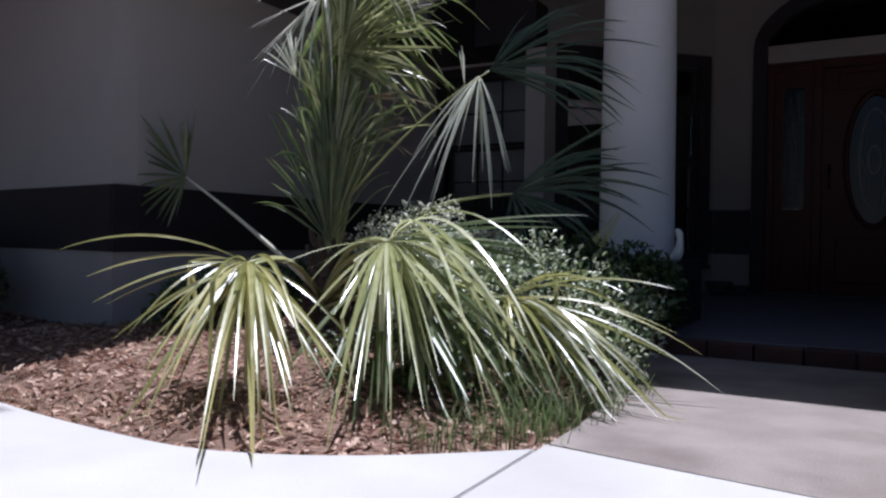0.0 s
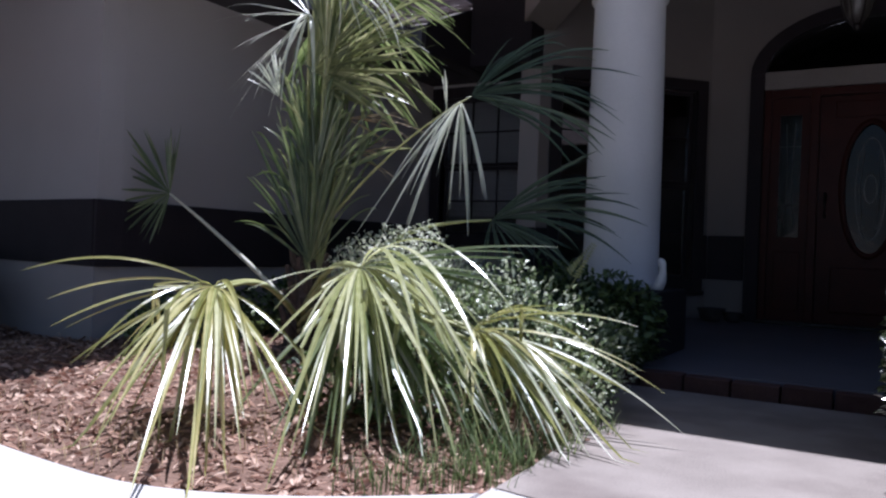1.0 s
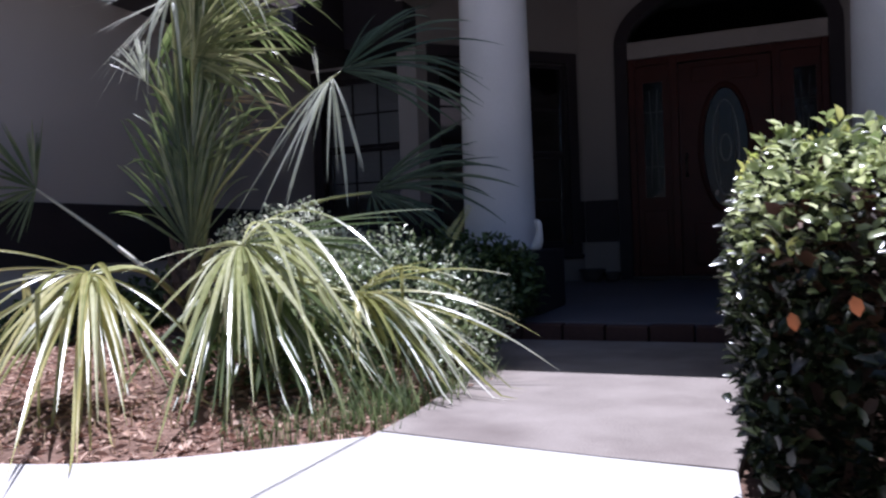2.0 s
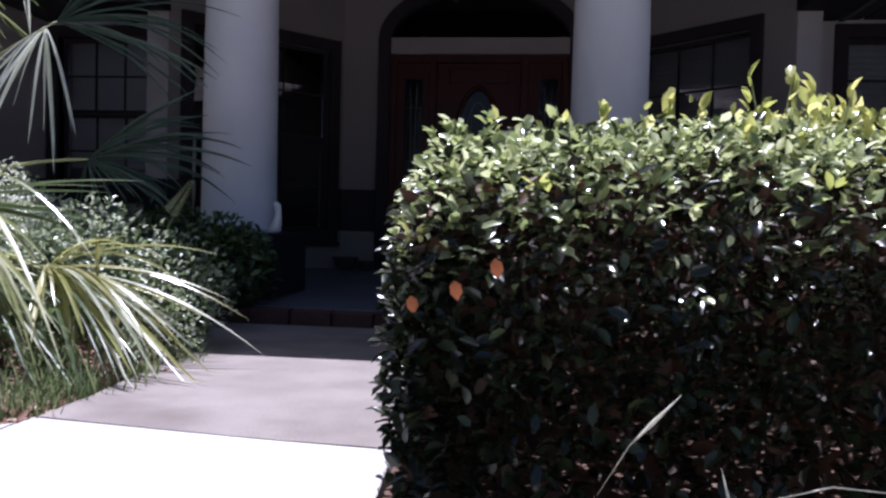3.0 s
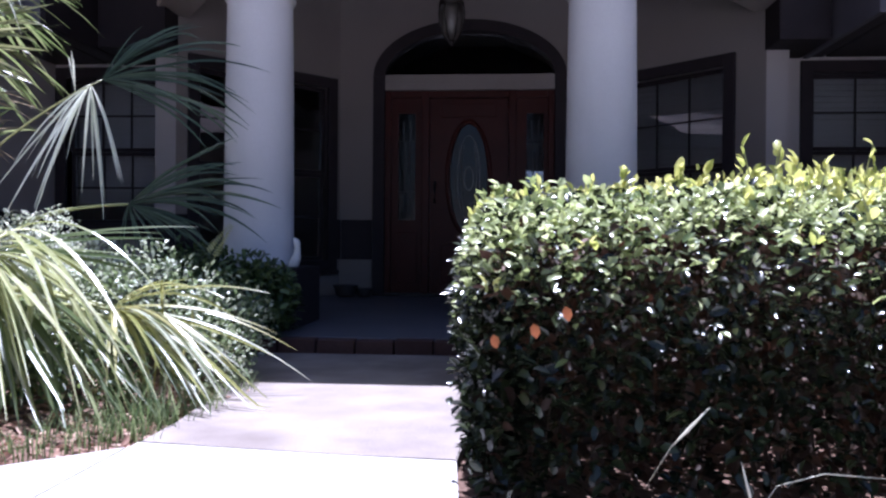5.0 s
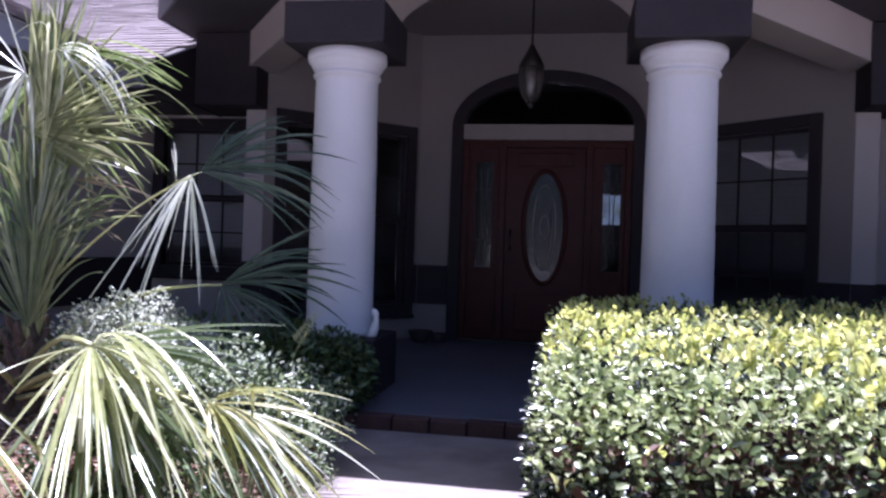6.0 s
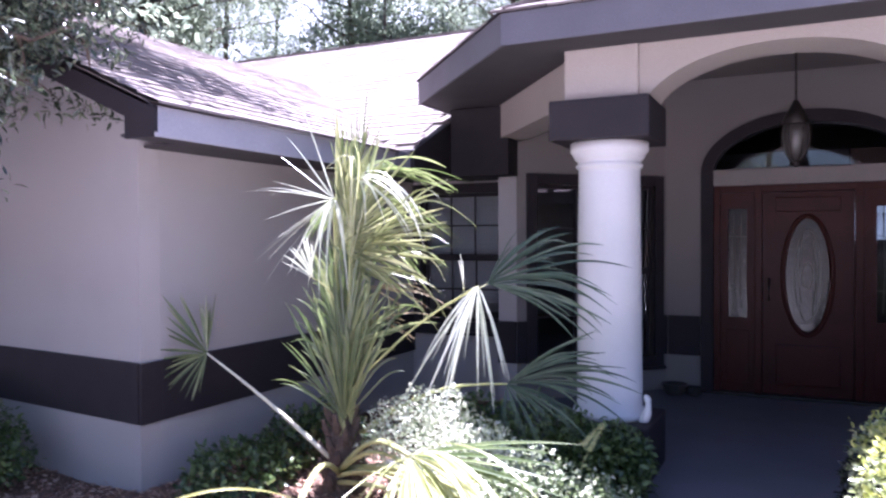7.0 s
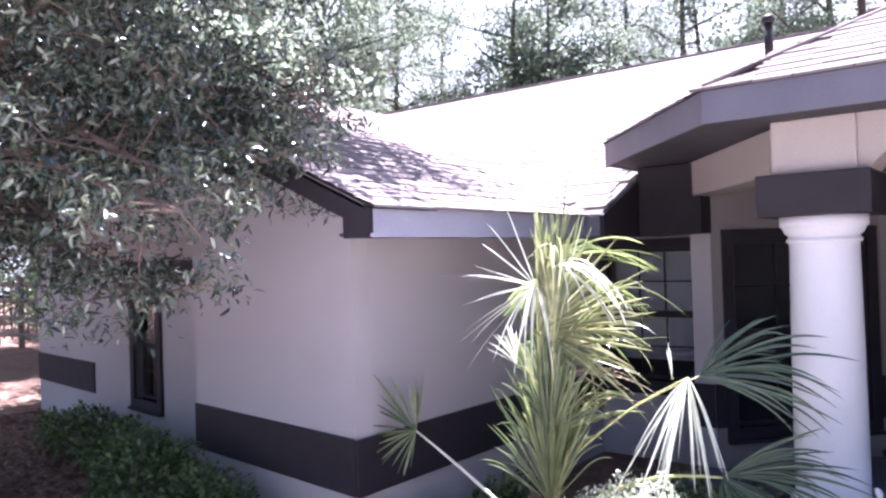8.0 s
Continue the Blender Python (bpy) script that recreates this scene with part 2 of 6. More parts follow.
# ---- building helpers ----
def mesh_of(bm, name, material, smooth=False):
    bmesh.ops.recalc_face_normals(bm, faces=bm.faces)
    me = bpy.data.meshes.new(name)
    bm.to_mesh(me)
    bm.free()
    me.materials.append(material)
    if smooth:
        me.polygons.foreach_set("use_smooth", [True] * len(me.polygons))
    return me


def part(name, bm, material, parent=None, label="", smooth=False):
    """Links a bmesh (or a ready mesh) as one mesh object under a thing or a part."""
    me = mesh_of(bm, name, material, smooth) if isinstance(bm, bmesh.types.BMesh) else bm
    ob = new(name, me)
    ob.parent = parent
    return tagged(ob, label)


def empty(name, m=None):
    ob = new(name)
    ob.empty_display_size = 0.1
    if m is not None:
        ob.matrix_basis = m
    return ob


def box(bm, lo, hi, bevel=0.0, m=None):
    """A box between two corners, its edges rounded by bevel."""
    size = [b - a for a, b in zip(lo, hi)]
    mid = [(a + b) / 2 for a, b in zip(lo, hi)]
    made = bmesh.ops.create_cube(bm, size=1.0, matrix=Matrix.Translation(mid) @ Matrix.Diagonal((*size, 1)))
    verts = made["verts"]
    if bevel:
        edges = list({e for v in verts for e in v.link_edges})
        done = bmesh.ops.bevel(bm, geom=edges, offset=bevel, segments=2, profile=0.6, affect="EDGES", clamp_overlap=True)
        verts = list({v for f in done["faces"] for v in f.verts} | {v for v in verts if v.is_valid})
    if m is not None:
        bmesh.ops.transform(bm, matrix=m, verts=[v for v in verts if v.is_valid])
    return bm


def box_part(name, lo, hi, material, parent=None, label="", bevel=0.006):
    return part(name, box(bmesh.new(), lo, hi, bevel), material, parent, label)


def prism(bm, points, push):
    """A polygon pushed along a vector into a solid."""
    push = Vector(push)
    a = [bm.verts.new(p) for p in points]
    b = [bm.verts.new(Vector(p) + push) for p in points]
    bm.faces.new(a)
    bm.faces.new(list(reversed(b)))
    for i in range(len(a)):
        j = (i + 1) % len(a)
        bm.faces.new((a[j], a[i], b[i], b[j]))
    return bm


def lathe(bm, profile, x=0.0, y=0.0, turns=40):
    """A solid of revolution about a vertical axis from (radius, z) pairs."""
    rings = [[bm.verts.new((x + r * math.cos(2 * math.pi * k / turns), y + r * math.sin(2 * math.pi * k / turns), z)) for k in range(turns)] for r, z in profile]
    for low, high in zip(rings, rings[1:]):
        for k in range(turns):
            j = (k + 1) % turns
            bm.faces.new((low[k], low[j], high[j], high[k]))
    bm.faces.new(list(reversed(rings[0])))
    bm.faces.new(rings[-1])
    return bm


def tube(bm, points, radii, sides=7):
    """A tapered tube through points."""
    points = [Vector(p) for p in points]
    rings = []
    for k, p in enumerate(points):
        d = (points[min(k + 1, len(points) - 1)] - points[max(k - 1, 0)]).normalized()
        a = d.orthogonal().normalized() if abs(d.z) > 0.99 else d.cross(Vector((0, 0, 1))).normalized()
        c = d.cross(a)
        rings.append([bm.verts.new(p + float(radii[k]) * (math.cos(2 * math.pi * j / sides) * a + math.sin(2 * math.pi * j / sides) * c)) for j in range(sides)])
    for low, high in zip(rings, rings[1:]):
        for k in range(sides):
            j = (k + 1) % sides
            bm.faces.new((low[k], low[j], high[j], high[k]))
    bm.faces.new(list(reversed(rings[0])))
    bm.faces.new(rings[-1])
    return bm


def mesh_from(name, verts, faces, material, smooth=False):
    me = bpy.data.meshes.new(name)
    me.from_pydata(verts, [], faces)
    me.materials.append(material)
    if smooth:
        me.polygons.foreach_set("use_smooth", [True] * len(me.polygons))
    me.update()
    return me


def unit(a):
    return a / np.maximum(np.linalg.norm(a, axis=-1, keepdims=True), 1e-9)


def leaves(name, pos, along, up, length, width, material, fold=0.25, droop=0.15, plain=False):
    """Many leaves in one mesh: each one a small oval blade, folded along its midrib; plain: four triangles alone, or two."""
    pos, along = np.asarray(pos, float), unit(np.asarray(along, float))
    side = unit(np.cross(along, np.asarray(up, float)))
    top = np.cross(side, along)
    length, width = np.asarray(length, float).reshape(-1, 1), np.asarray(width, float).reshape(-1, 1)
    if plain == 2:
        v = [pos,
             pos + along * length * 0.5 + side * width / 2,
             pos + along * length - top * length * droop,
             pos + along * length * 0.5 - side * width / 2]
        tri = [[0, 1, 2], [0, 2, 3]]
    elif plain:
        v = [pos,
             pos + along * length * 0.45 + side * width / 2 + top * width * fold,
             pos + along * length * 0.5,
             pos + along * length * 0.45 - side * width / 2 + top * width * fold,
             pos + along * length - top * length * droop]
        tri = [[0, 1, 2], [0, 2, 3], [1, 4, 2], [2, 4, 3]]
    else:
        v = [pos,
             pos + along * length * 0.27 + side * width * 0.42 + top * width * fold * 0.85,
             pos + along * length * 0.27,
             pos + along * length * 0.27 - side * width * 0.42 + top * width * fold * 0.85,
             pos + along * length * 0.66 + side * width * 0.45 + top * (width * fold * 0.9 - length * droop * 0.4),
             pos + along * length * 0.66 - top * length * droop * 0.4,
             pos + along * length * 0.66 - side * width * 0.45 + top * (width * fold * 0.9 - length * droop * 0.4),
             pos + along * length - top * length * droop]
        tri = [[0, 1, 2], [0, 2, 3], [1, 4, 5], [1, 5, 2], [2, 5, 6], [2, 6, 3], [4, 7, 5], [5, 7, 6]]
    base = len(v) * np.arange(len(pos))[:, None, None]
    v = np.stack(v, 1).reshape(-1, 3)
    f = (base + np.array(tri)[None]).reshape(-1, 3)
    me = bpy.data.meshes.new(name)
    me.vertices.add(len(v))
    me.vertices.foreach_set("co", v.ravel())
    me.loops.add(f.size)
    me.loops.foreach_set("vertex_index", f.ravel().astype(np.int32))
    me.polygons.add(len(f))
    me.polygons.foreach_set("loop_start", np.arange(0, f.size, 3, dtype=np.int32))
    me.update(calc_edges=True)
    me.materials.append(material)
    return me


def wall_strip(bm, length, thick, z0, z1, holes=()):
    """A wall along local x, its outer face at y = 0, with oblong holes (x0, x1, z0, z1) right through it."""
    xs = sorted({0, length, *(h[0] for h in holes), *(h[1] for h in holes)})
    for a, b in zip(xs, xs[1:]):
        cuts = sorted((h[2], h[3]) for h in holes if h[0] <= a and h[1] >= b)
        z = z0
        for low, high in cuts:
            if low > z:
                box(bm, (a, 0, z), (b, thick, low))
            z = high
        if z1 > z:
            box(bm, (a, 0, z), (b, thick, z1))
    bmesh.ops.remove_doubles(bm, verts=bm.verts, dist=0.0005)
    inner = [f for f in bm.faces if sum(1 for g in bm.faces if g is not f and (g.calc_center_median() - f.calc_center_median()).length < 0.0005)] if len(bm.faces) < 200 else []
    bmesh.ops.delete(bm, geom=inner, context="FACES")
    return bm


def wall_pose(a, b):
    """The pose in which local x runs from a to b and local y points away from the camera's side."""
    d = Vector((b[0] - a[0], b[1] - a[1], 0))
    return Matrix.Translation((a[0], a[1], 0)) @ Matrix.Rotation(math.atan2(d.y, d.x), 4, "Z"), d.length

# ---- ground ----
def ground_height(x, y):
    """The planting bed swells a little between the drive and the house."""
    lump = 0.07 * max(0.0, 1 - ((x + 1.7) / 1.75) ** 2 - ((y - 3.4) / 1.5) ** 2)
    return -0.03 + lump + 0.015 * noise.noise((x * 1.7, y * 1.7, 0.3))


def sheet():
    near = np.round(np.arange(-9.0, 6.01, 0.15), 3)
    xs = [-600, -150, -50, -20, *near, 14, 40, 150, 600]
    ys = [-600, -150, -40, -12, *np.round(np.arange(-3.0, 8.01, 0.15), 3), 16, 30, 60, 200, 600]
    v = [(x, y, ground_height(x, y) if -9 <= x <= 6 and -3 <= y <= 8 else -0.03) for y in ys for x in xs]
    w = len(xs)
    f = [(j * w + i, j * w + i + 1, (j + 1) * w + i + 1, (j + 1) * w + i) for j in range(len(ys) - 1) for i in range(w - 1)]
    return mesh_from("ground", v, f, SOIL, True)


tagged(part("ground", sheet(), SOIL), "brown soil strewn with dead leaves round the house", "ground", kind="structure")


def bed_edge(x):
    """The curved edge of the drive along the planting bed, as y over x."""
    return 1.72 + 0.33 * ((x + 0.75) / 0.85) ** 2 * (1 if x > -0.75 else 0.1) * (1.6 - 0.25 * (x + 0.75))


def slab(name, outline, material, label, category, top=0.0):
    bm = bmesh.new()
    prism(bm, [(x, y, top) for x, y in outline], (0, 0, -0.12))
    rim = [e for e in bm.edges if all(abs(v.co.z - top) < 1e-6 for v in e.verts)]
    bmesh.ops.bevel(bm, geom=rim, offset=0.003, segments=2, affect="EDGES")
    return tagged(part(name, bm, material), label, category, kind="structure")


JX, JY = 0.12, 2.25
curve = [(x, bed_edge(x)) for x in np.linspace(-4.2, JX - 0.0005, 40)]
slab("driveway", [(-4.2, -14), (JX - 0.0005, -14)] + curve[::-1], CONCRETE, "sun-bleached pale concrete drive with a curved edge", "driveway")
slab("driveway.001", [(JX + 0.004, -14), (9, -14), (9, 1.3), (1.08, 1.45), (1.03, JY - 0.10), (0.75, JY - 0.08), (0.45, JY - 0.045), (JX + 0.004, JY)], CONCRETE,
     "sun-bleached pale concrete drive slab beside a joint", "driveway")
slab("walkway", [(JX + 0.008, JY + 0.006), (0.45, JY - 0.038), (0.75, JY - 0.073), (1.03, JY - 0.093), (1.06, 2.6), (1.2, 4.04), (-0.3, 4.04), (-0.2, 3.6), (-0.03, 3.25), (0.10, 2.9), (0.13, 2.5)], CONCRETE_PINK,
     "pinkish stained concrete walk that leads to the porch", "walkway")

FLOOR = 0.075
porch = tagged(box_part("porch_floor", (-1.75, 4.16, -0.1), (3.5, 8.3, FLOOR), PORCH_FLOOR, bevel=0.01), "grey painted concrete porch floor", "floor", kind="structure")
for k in range(17):
    x = -0.62 + k * 0.205
    box_part("brick", (x, 4.055, -0.05), (x + 0.195, 4.153, FLOOR - 0.004 - 0.003 * (k % 3)), BRICK_EDGE, porch, bevel=0.005)

# ---- house walls ----
WALL, BAND0, BAND1 = 0.16, 0.43, 0.82


def wall(name, a, b, z0, z1, holes=(), label="cream stucco house wall with a dark painted band", material=STUCCO, band=True, gaps=()):
    m, length = wall_pose(a, b)
    bm = bmesh.new()
    wall_strip(bm, length, WALL, z0, z1, holes)
    ob = part(name, bm, material)
    ob.matrix_basis = m
    tagged(ob, label, "wall", kind="structure")
    if band:
        edges = [0] + [v for g in gaps for v in g] + [length]
        for s, e in zip(edges[::2], edges[1::2]):
            if e - s > 0.02:
                box_part("band", (s, -0.02, BAND0), (e, -0.002, BAND1), TRIM_DARK, ob, "dark brown painted band", 0.004)
    return ob, m, length


CORNER, WING_END = (-2.95, 3.23), (-5.15, 3.47)
DW = 7.55                        # the door's wall
L0, L1 = (-1.58, 6.38), (-0.42, DW)   # the angled wall on one side of the door
R0, R1 = (2.13, DW), (3.30, 6.45)     # and on the other
# wing: gable wall, its return towards the entrance, and the set-back wall
wall("wall_wing_front", WING_END, CORNER, -0.1, 2.3)
wing_side, _, _ = wall("wall_wing_side", (CORNER[0] + 0.017, CORNER[1] + WALL - 0.012), (-2.86, 6.92), -0.1, 2.3)
box_part("band", (-WALL - 0.012, -0.0215, BAND0), (-0.0005, -0.002, BAND1), TRIM_DARK, wing_side, "dark brown painted band", 0.004)
wall("wall_wing_return", (-5.15, 4.19), (-5.15, 3.64), -0.1, 2.3, band=False)
_, LEFT_M, _ = wall("wall_left", (-10.9, 4.66), (-5.15, 4.03), -0.1, 2.35, [(3.32, 3.92, 0.5, 1.74)], gaps=[(2.1, 5.78)])
_, REC_M, REC_LEN = wall("wall_recess", (-3.30, 6.75), (-1.76, 6.75), -0.1, 2.5, [(0.55, 1.42, 0.75, 2.05)], gaps=[(0.45, 1.52)])
wall("wall_pier_left", (-1.76, 6.38), (-1.58, 6.38), -0.1, 2.9)
wall("wall_pier_left_return", (-1.76, 6.75), (-1.76, 6.54), -0.1, 2.9, band=False)
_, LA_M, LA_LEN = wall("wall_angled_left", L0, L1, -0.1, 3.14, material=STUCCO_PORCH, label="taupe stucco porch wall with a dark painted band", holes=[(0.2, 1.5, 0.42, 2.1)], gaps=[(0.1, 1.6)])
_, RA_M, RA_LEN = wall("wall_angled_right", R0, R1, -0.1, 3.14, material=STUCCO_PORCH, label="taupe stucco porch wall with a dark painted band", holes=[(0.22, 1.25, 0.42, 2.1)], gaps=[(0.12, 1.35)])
wall("wall_pier_right", (3.30, 6.45), (3.48, 6.45), -0.1, 2.9)
_, R2_M, _ = wall("wall_right", (3.48, 6.75), (4.75, 6.75), -0.1, 2.5, [(0.30, 1.06, 0.75, 2.05)], gaps=[(0.2, 1.16)])
wall("wall_wing_right", (4.75, 6.75), (4.75, 3.9), -0.1, 2.3)
BACK_HOLE = (9.45, 10.5, 1.5, 3.6)
_, BACK_M, _ = wall("wall_back", (12, 14.5), (-10.9, 14.5), -0.1, 3.9, [BACK_HOLE], band=False, label="plain cream stucco house wall")
for name, a, b in (("wall_east", (12, 3.0), (12, 14.5)), ("wall_west", (-10.9, 14.5), (-10.9, 4.84)), ("wall_east_front", (4.75, 3.9), (12, 3.9))):
    wall(name, a, b, -0.1, 2.5, band=False, label="plain cream stucco house wall")
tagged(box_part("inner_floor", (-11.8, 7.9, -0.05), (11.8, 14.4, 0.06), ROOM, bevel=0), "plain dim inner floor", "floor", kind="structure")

# the door's wall with an arched opening
DX0, DX1, SPRING, CROWN = -0.085, 1.80, 2.22, 2.775
DC, DHALF = (DX0 + DX1) / 2, (DX1 - DX0) / 2


def arch_points(c, half, spring, crown, steps=24):
    return [(c - half * math.cos(math.pi * k / steps), spring + (crown - spring) * math.sin(math.pi * k / steps)) for k in range(steps + 1)]


bm = bmesh.new()
box(bm, (L1[0], DW, -0.1), (DX0, DW + WALL, SPRING))
box(bm, (DX1, DW, -0.1), (R0[0], DW + WALL, SPRING))
arch = arch_points(DC, DHALF, SPRING, CROWN)
half = len(arch) // 2
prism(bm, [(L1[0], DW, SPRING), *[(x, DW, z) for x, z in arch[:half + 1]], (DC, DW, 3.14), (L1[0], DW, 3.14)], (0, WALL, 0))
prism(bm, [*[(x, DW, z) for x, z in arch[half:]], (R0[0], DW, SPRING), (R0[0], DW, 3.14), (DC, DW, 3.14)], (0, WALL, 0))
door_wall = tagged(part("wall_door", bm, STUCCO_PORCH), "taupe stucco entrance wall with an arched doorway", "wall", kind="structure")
for a, b in ((L1[0] + 0.02, DX0 - 0.01), (DX1 + 0.01, R0[0] - 0.02)):
    box_part("band", (a, DW - 0.02, BAND0), (b, DW - 0.002, BAND1), TRIM_DARK, door_wall, "dark brown painted band", 0.004)

# ---- entrance door ----
door = tagged(empty("door_1", Matrix.Translation((0, DW, 0))), "red mahogany entrance door with an oval glass and side lights", "door", kind="structure")
FR = 0.115
bm = bmesh.new()
inner = arch_points(DC, DHALF - FR, SPRING, CROWN - FR)
prism(bm, [(x, -0.05, z) for x, z in arch] + [(x, -0.05, z) for x, z in inner[::-1]], (0, 0.17, 0))
part("arch_frame", bm, TRIM_DARK, door, "dark brown arched frame")
for a, b in ((DX0, DX0 + FR), (DX1 - FR, DX1)):
    box_part("jamb", (a, -0.05, FLOOR), (b, 0.12, SPRING), TRIM_DARK, door, "dark brown door jamb")
IX0, IX1 = DX0 + FR, DX1 - FR
box_part("header", (IX0, -0.035, 2.09), (IX1, 0.1, 2.245), HEADER_PAINT, door, "taupe painted header beam", 0.01)
fan = part("transom", prism(bmesh.new(), [(x, 0.05, z) for x, z in arch_points(DC, DHALF - FR - 0.003, 2.26, CROWN - FR - 0.004)], (0, 0.012, 0)), GLASS, door, "dark arched transom glass")
D0, D1 = 0.47, 1.24
for a, b in ((IX0, IX0 + 0.06), (D0 - 0.075, D0 - 0.004), (D1 + 0.004, D1 + 0.075), (IX1 - 0.06, IX1)):
    box_part("post", (a, -0.02, FLOOR), (b, 0.1, 2.09), MAHOGANY, door, "red mahogany post", 0.008)
box_part("head_rail", (IX0 + 0.06, -0.012, 2.02), (IX1 - 0.06, 0.1, 2.088), MAHOGANY, door, "red mahogany rail", 0.006)
box_part("threshold", (IX0, -0.08, FLOOR), (IX1, 0.1, FLOOR + 0.03), DARK_METAL, door, "dark metal threshold", 0.006)

OC, OW, OZ0, OZ1 = (D0 + D1) / 2, 0.185, 0.70, 1.765
OZ, OH = (OZ0 + OZ1) / 2, (OZ1 - OZ0) / 2


def oval(c, w, z, h, y, steps=40):
    return [(c + w * math.sin(2 * math.pi * k / steps), y, z + h * math.cos(2 * math.pi * k / steps)) for k in range(steps)]


def ring(bm, outer, inner_, push):
    n = len(outer)
    o0, i0 = [bm.verts.new(p) for p in outer], [bm.verts.new(p) for p in inner_]
    o1, i1 = [bm.verts.new(Vector(p) + Vector(push)) for p in outer], [bm.verts.new(Vector(p) + Vector(push)) for p in inner_]
    for k in range(n):
        j = (k + 1) % n
        for quad in ((o0[k], o0[j], i0[j], i0[k]), (o1[j], o1[k], i1[k], i1[j]), (o0[j], o0[k], o1[k], o1[j]), (i0[k], i0[j], i1[j], i1[k])):
            bm.faces.new(quad)
    return bm


bm = bmesh.new()
ov = oval(OC, OW + 0.01, OZ, OH + 0.01, 0.03)
quarter = len(ov) // 2
prism(bm, [(OC, 0.03, 2.015), (D1, 0.03, 2.015), (D1, 0.03, FLOOR + 0.03), (OC, 0.03, FLOOR + 0.03)] + ov[:quarter + 1][::-1], (0, 0.045, 0))
prism(bm, [(OC, 0.03, FLOOR + 0.03), (D0, 0.03, FLOOR + 0.03), (D0, 0.03, 2.015), (OC, 0.03, 2.015), ov[0]] + ov[quarter:][::-1], (0, 0.045, 0))
leaf = part("door_leaf", bm, MAHOGANY, door, "red mahogany door leaf")
part("oval_frame", ring(bmesh.new(), oval(OC, OW + 0.045, OZ, OH + 0.045, 0.008), oval(OC, OW, OZ, OH, 0.008), (0, 0.05, 0)), MAHOGANY, leaf, "moulded oval frame", True)
part("oval_glass", prism(bmesh.new(), oval(OC, OW + 0.004, OZ, OH + 0.004, 0.04), (0, 0.012, 0)), OVAL_GLASS, leaf, "bevelled leaded oval glass")
bm = bmesh.new()
ring(bm, oval(OC, OW * 0.62, OZ, OH * 0.8, 0.03), oval(OC, OW * 0.62 - 0.008, OZ, OH * 0.8 - 0.008, 0.03), (0, 0.008, 0))
for dx, dz in ((-0.05, 0.0), (0.05, 0.0)):
    tube(bm, [(OC + dx, 0.034, OZ - OH * 0.62), (OC + dx * 1.6, 0.034, OZ), (OC + dx, 0.034, OZ + OH * 0.62)], [0.004] * 3, 5)
ring(bm, oval(OC, 0.05, OZ, 0.12, 0.03, 24), oval(OC, 0.042, OZ, 0.112, 0.03, 24), (0, 0.008, 0))
part("lead_came", bm, LEAD, leaf, "grey lead cames")
for z0, z1 in ((0.2, 0.58), (1.83, 1.97)):
    bm = bmesh.new()
    box(bm, (D0 + 0.11, 0.012, z0), (D1 - 0.11, 0.034, z1), 0.012)
    part("raised_panel", bm, MAHOGANY, leaf)
bm = bmesh.new()
tube(bm, [(D0 + 0.055, 0.03, 1.0), (D0 + 0.055, -0.03, 1.0), (D0 + 0.055, -0.035, 1.12), (D0 + 0.055, 0.03, 1.2)], [0.012] * 4, 8)
part("door_handle", bm, DARK_METAL, leaf, "dark metal pull handle", True)
for g0, g1 in ((0.16, 0.33), (1.415, 1.585)):
    a, b = (IX0 + 0.06, D0 - 0.075) if g0 < 1 else (D1 + 0.075, IX1 - 0.06)
    bm = bmesh.new()
    wall_strip(bm, b - a, 0.05, FLOOR + 0.03, 2.02, [(g0 - a, g1 - a, 0.82, 1.87)])
    light = part("side_light", bm, MAHOGANY, door, "red mahogany side light with a narrow pane")
    light.matrix_basis = Matrix.Translation((a, 0.02, 0))
    part("pane", box(bmesh.new(), (g0 - a - 0.004, 0.02, 0.816), (g1 - a + 0.004, 0.03, 1.874)), OVAL_GLASS, light, "bevelled narrow glass pane")
    bm = bmesh.new()
    mid = (g0 + g1) / 2 - a
    for dx in (-0.035, 0.035):
        tube(bm, [(mid + dx, 0.016, 0.9), (mid + dx * 0.5, 0.016, 1.35), (mid + dx, 0.016, 1.8)], [0.004] * 3, 5)
    for z in (1.1, 1.6):
        tube(bm, [(g0 - a, 0.016, z), (g1 - a, 0.016, z)], [0.004] * 2, 5)
    part("lead_came", bm, LEAD, light)
    part("raised_panel", box(bmesh.new(), (g0 - a - 0.02, -0.012, 0.2), (g1 - a + 0.02, 0.004, 0.7), 0.006), MAHOGANY, light)


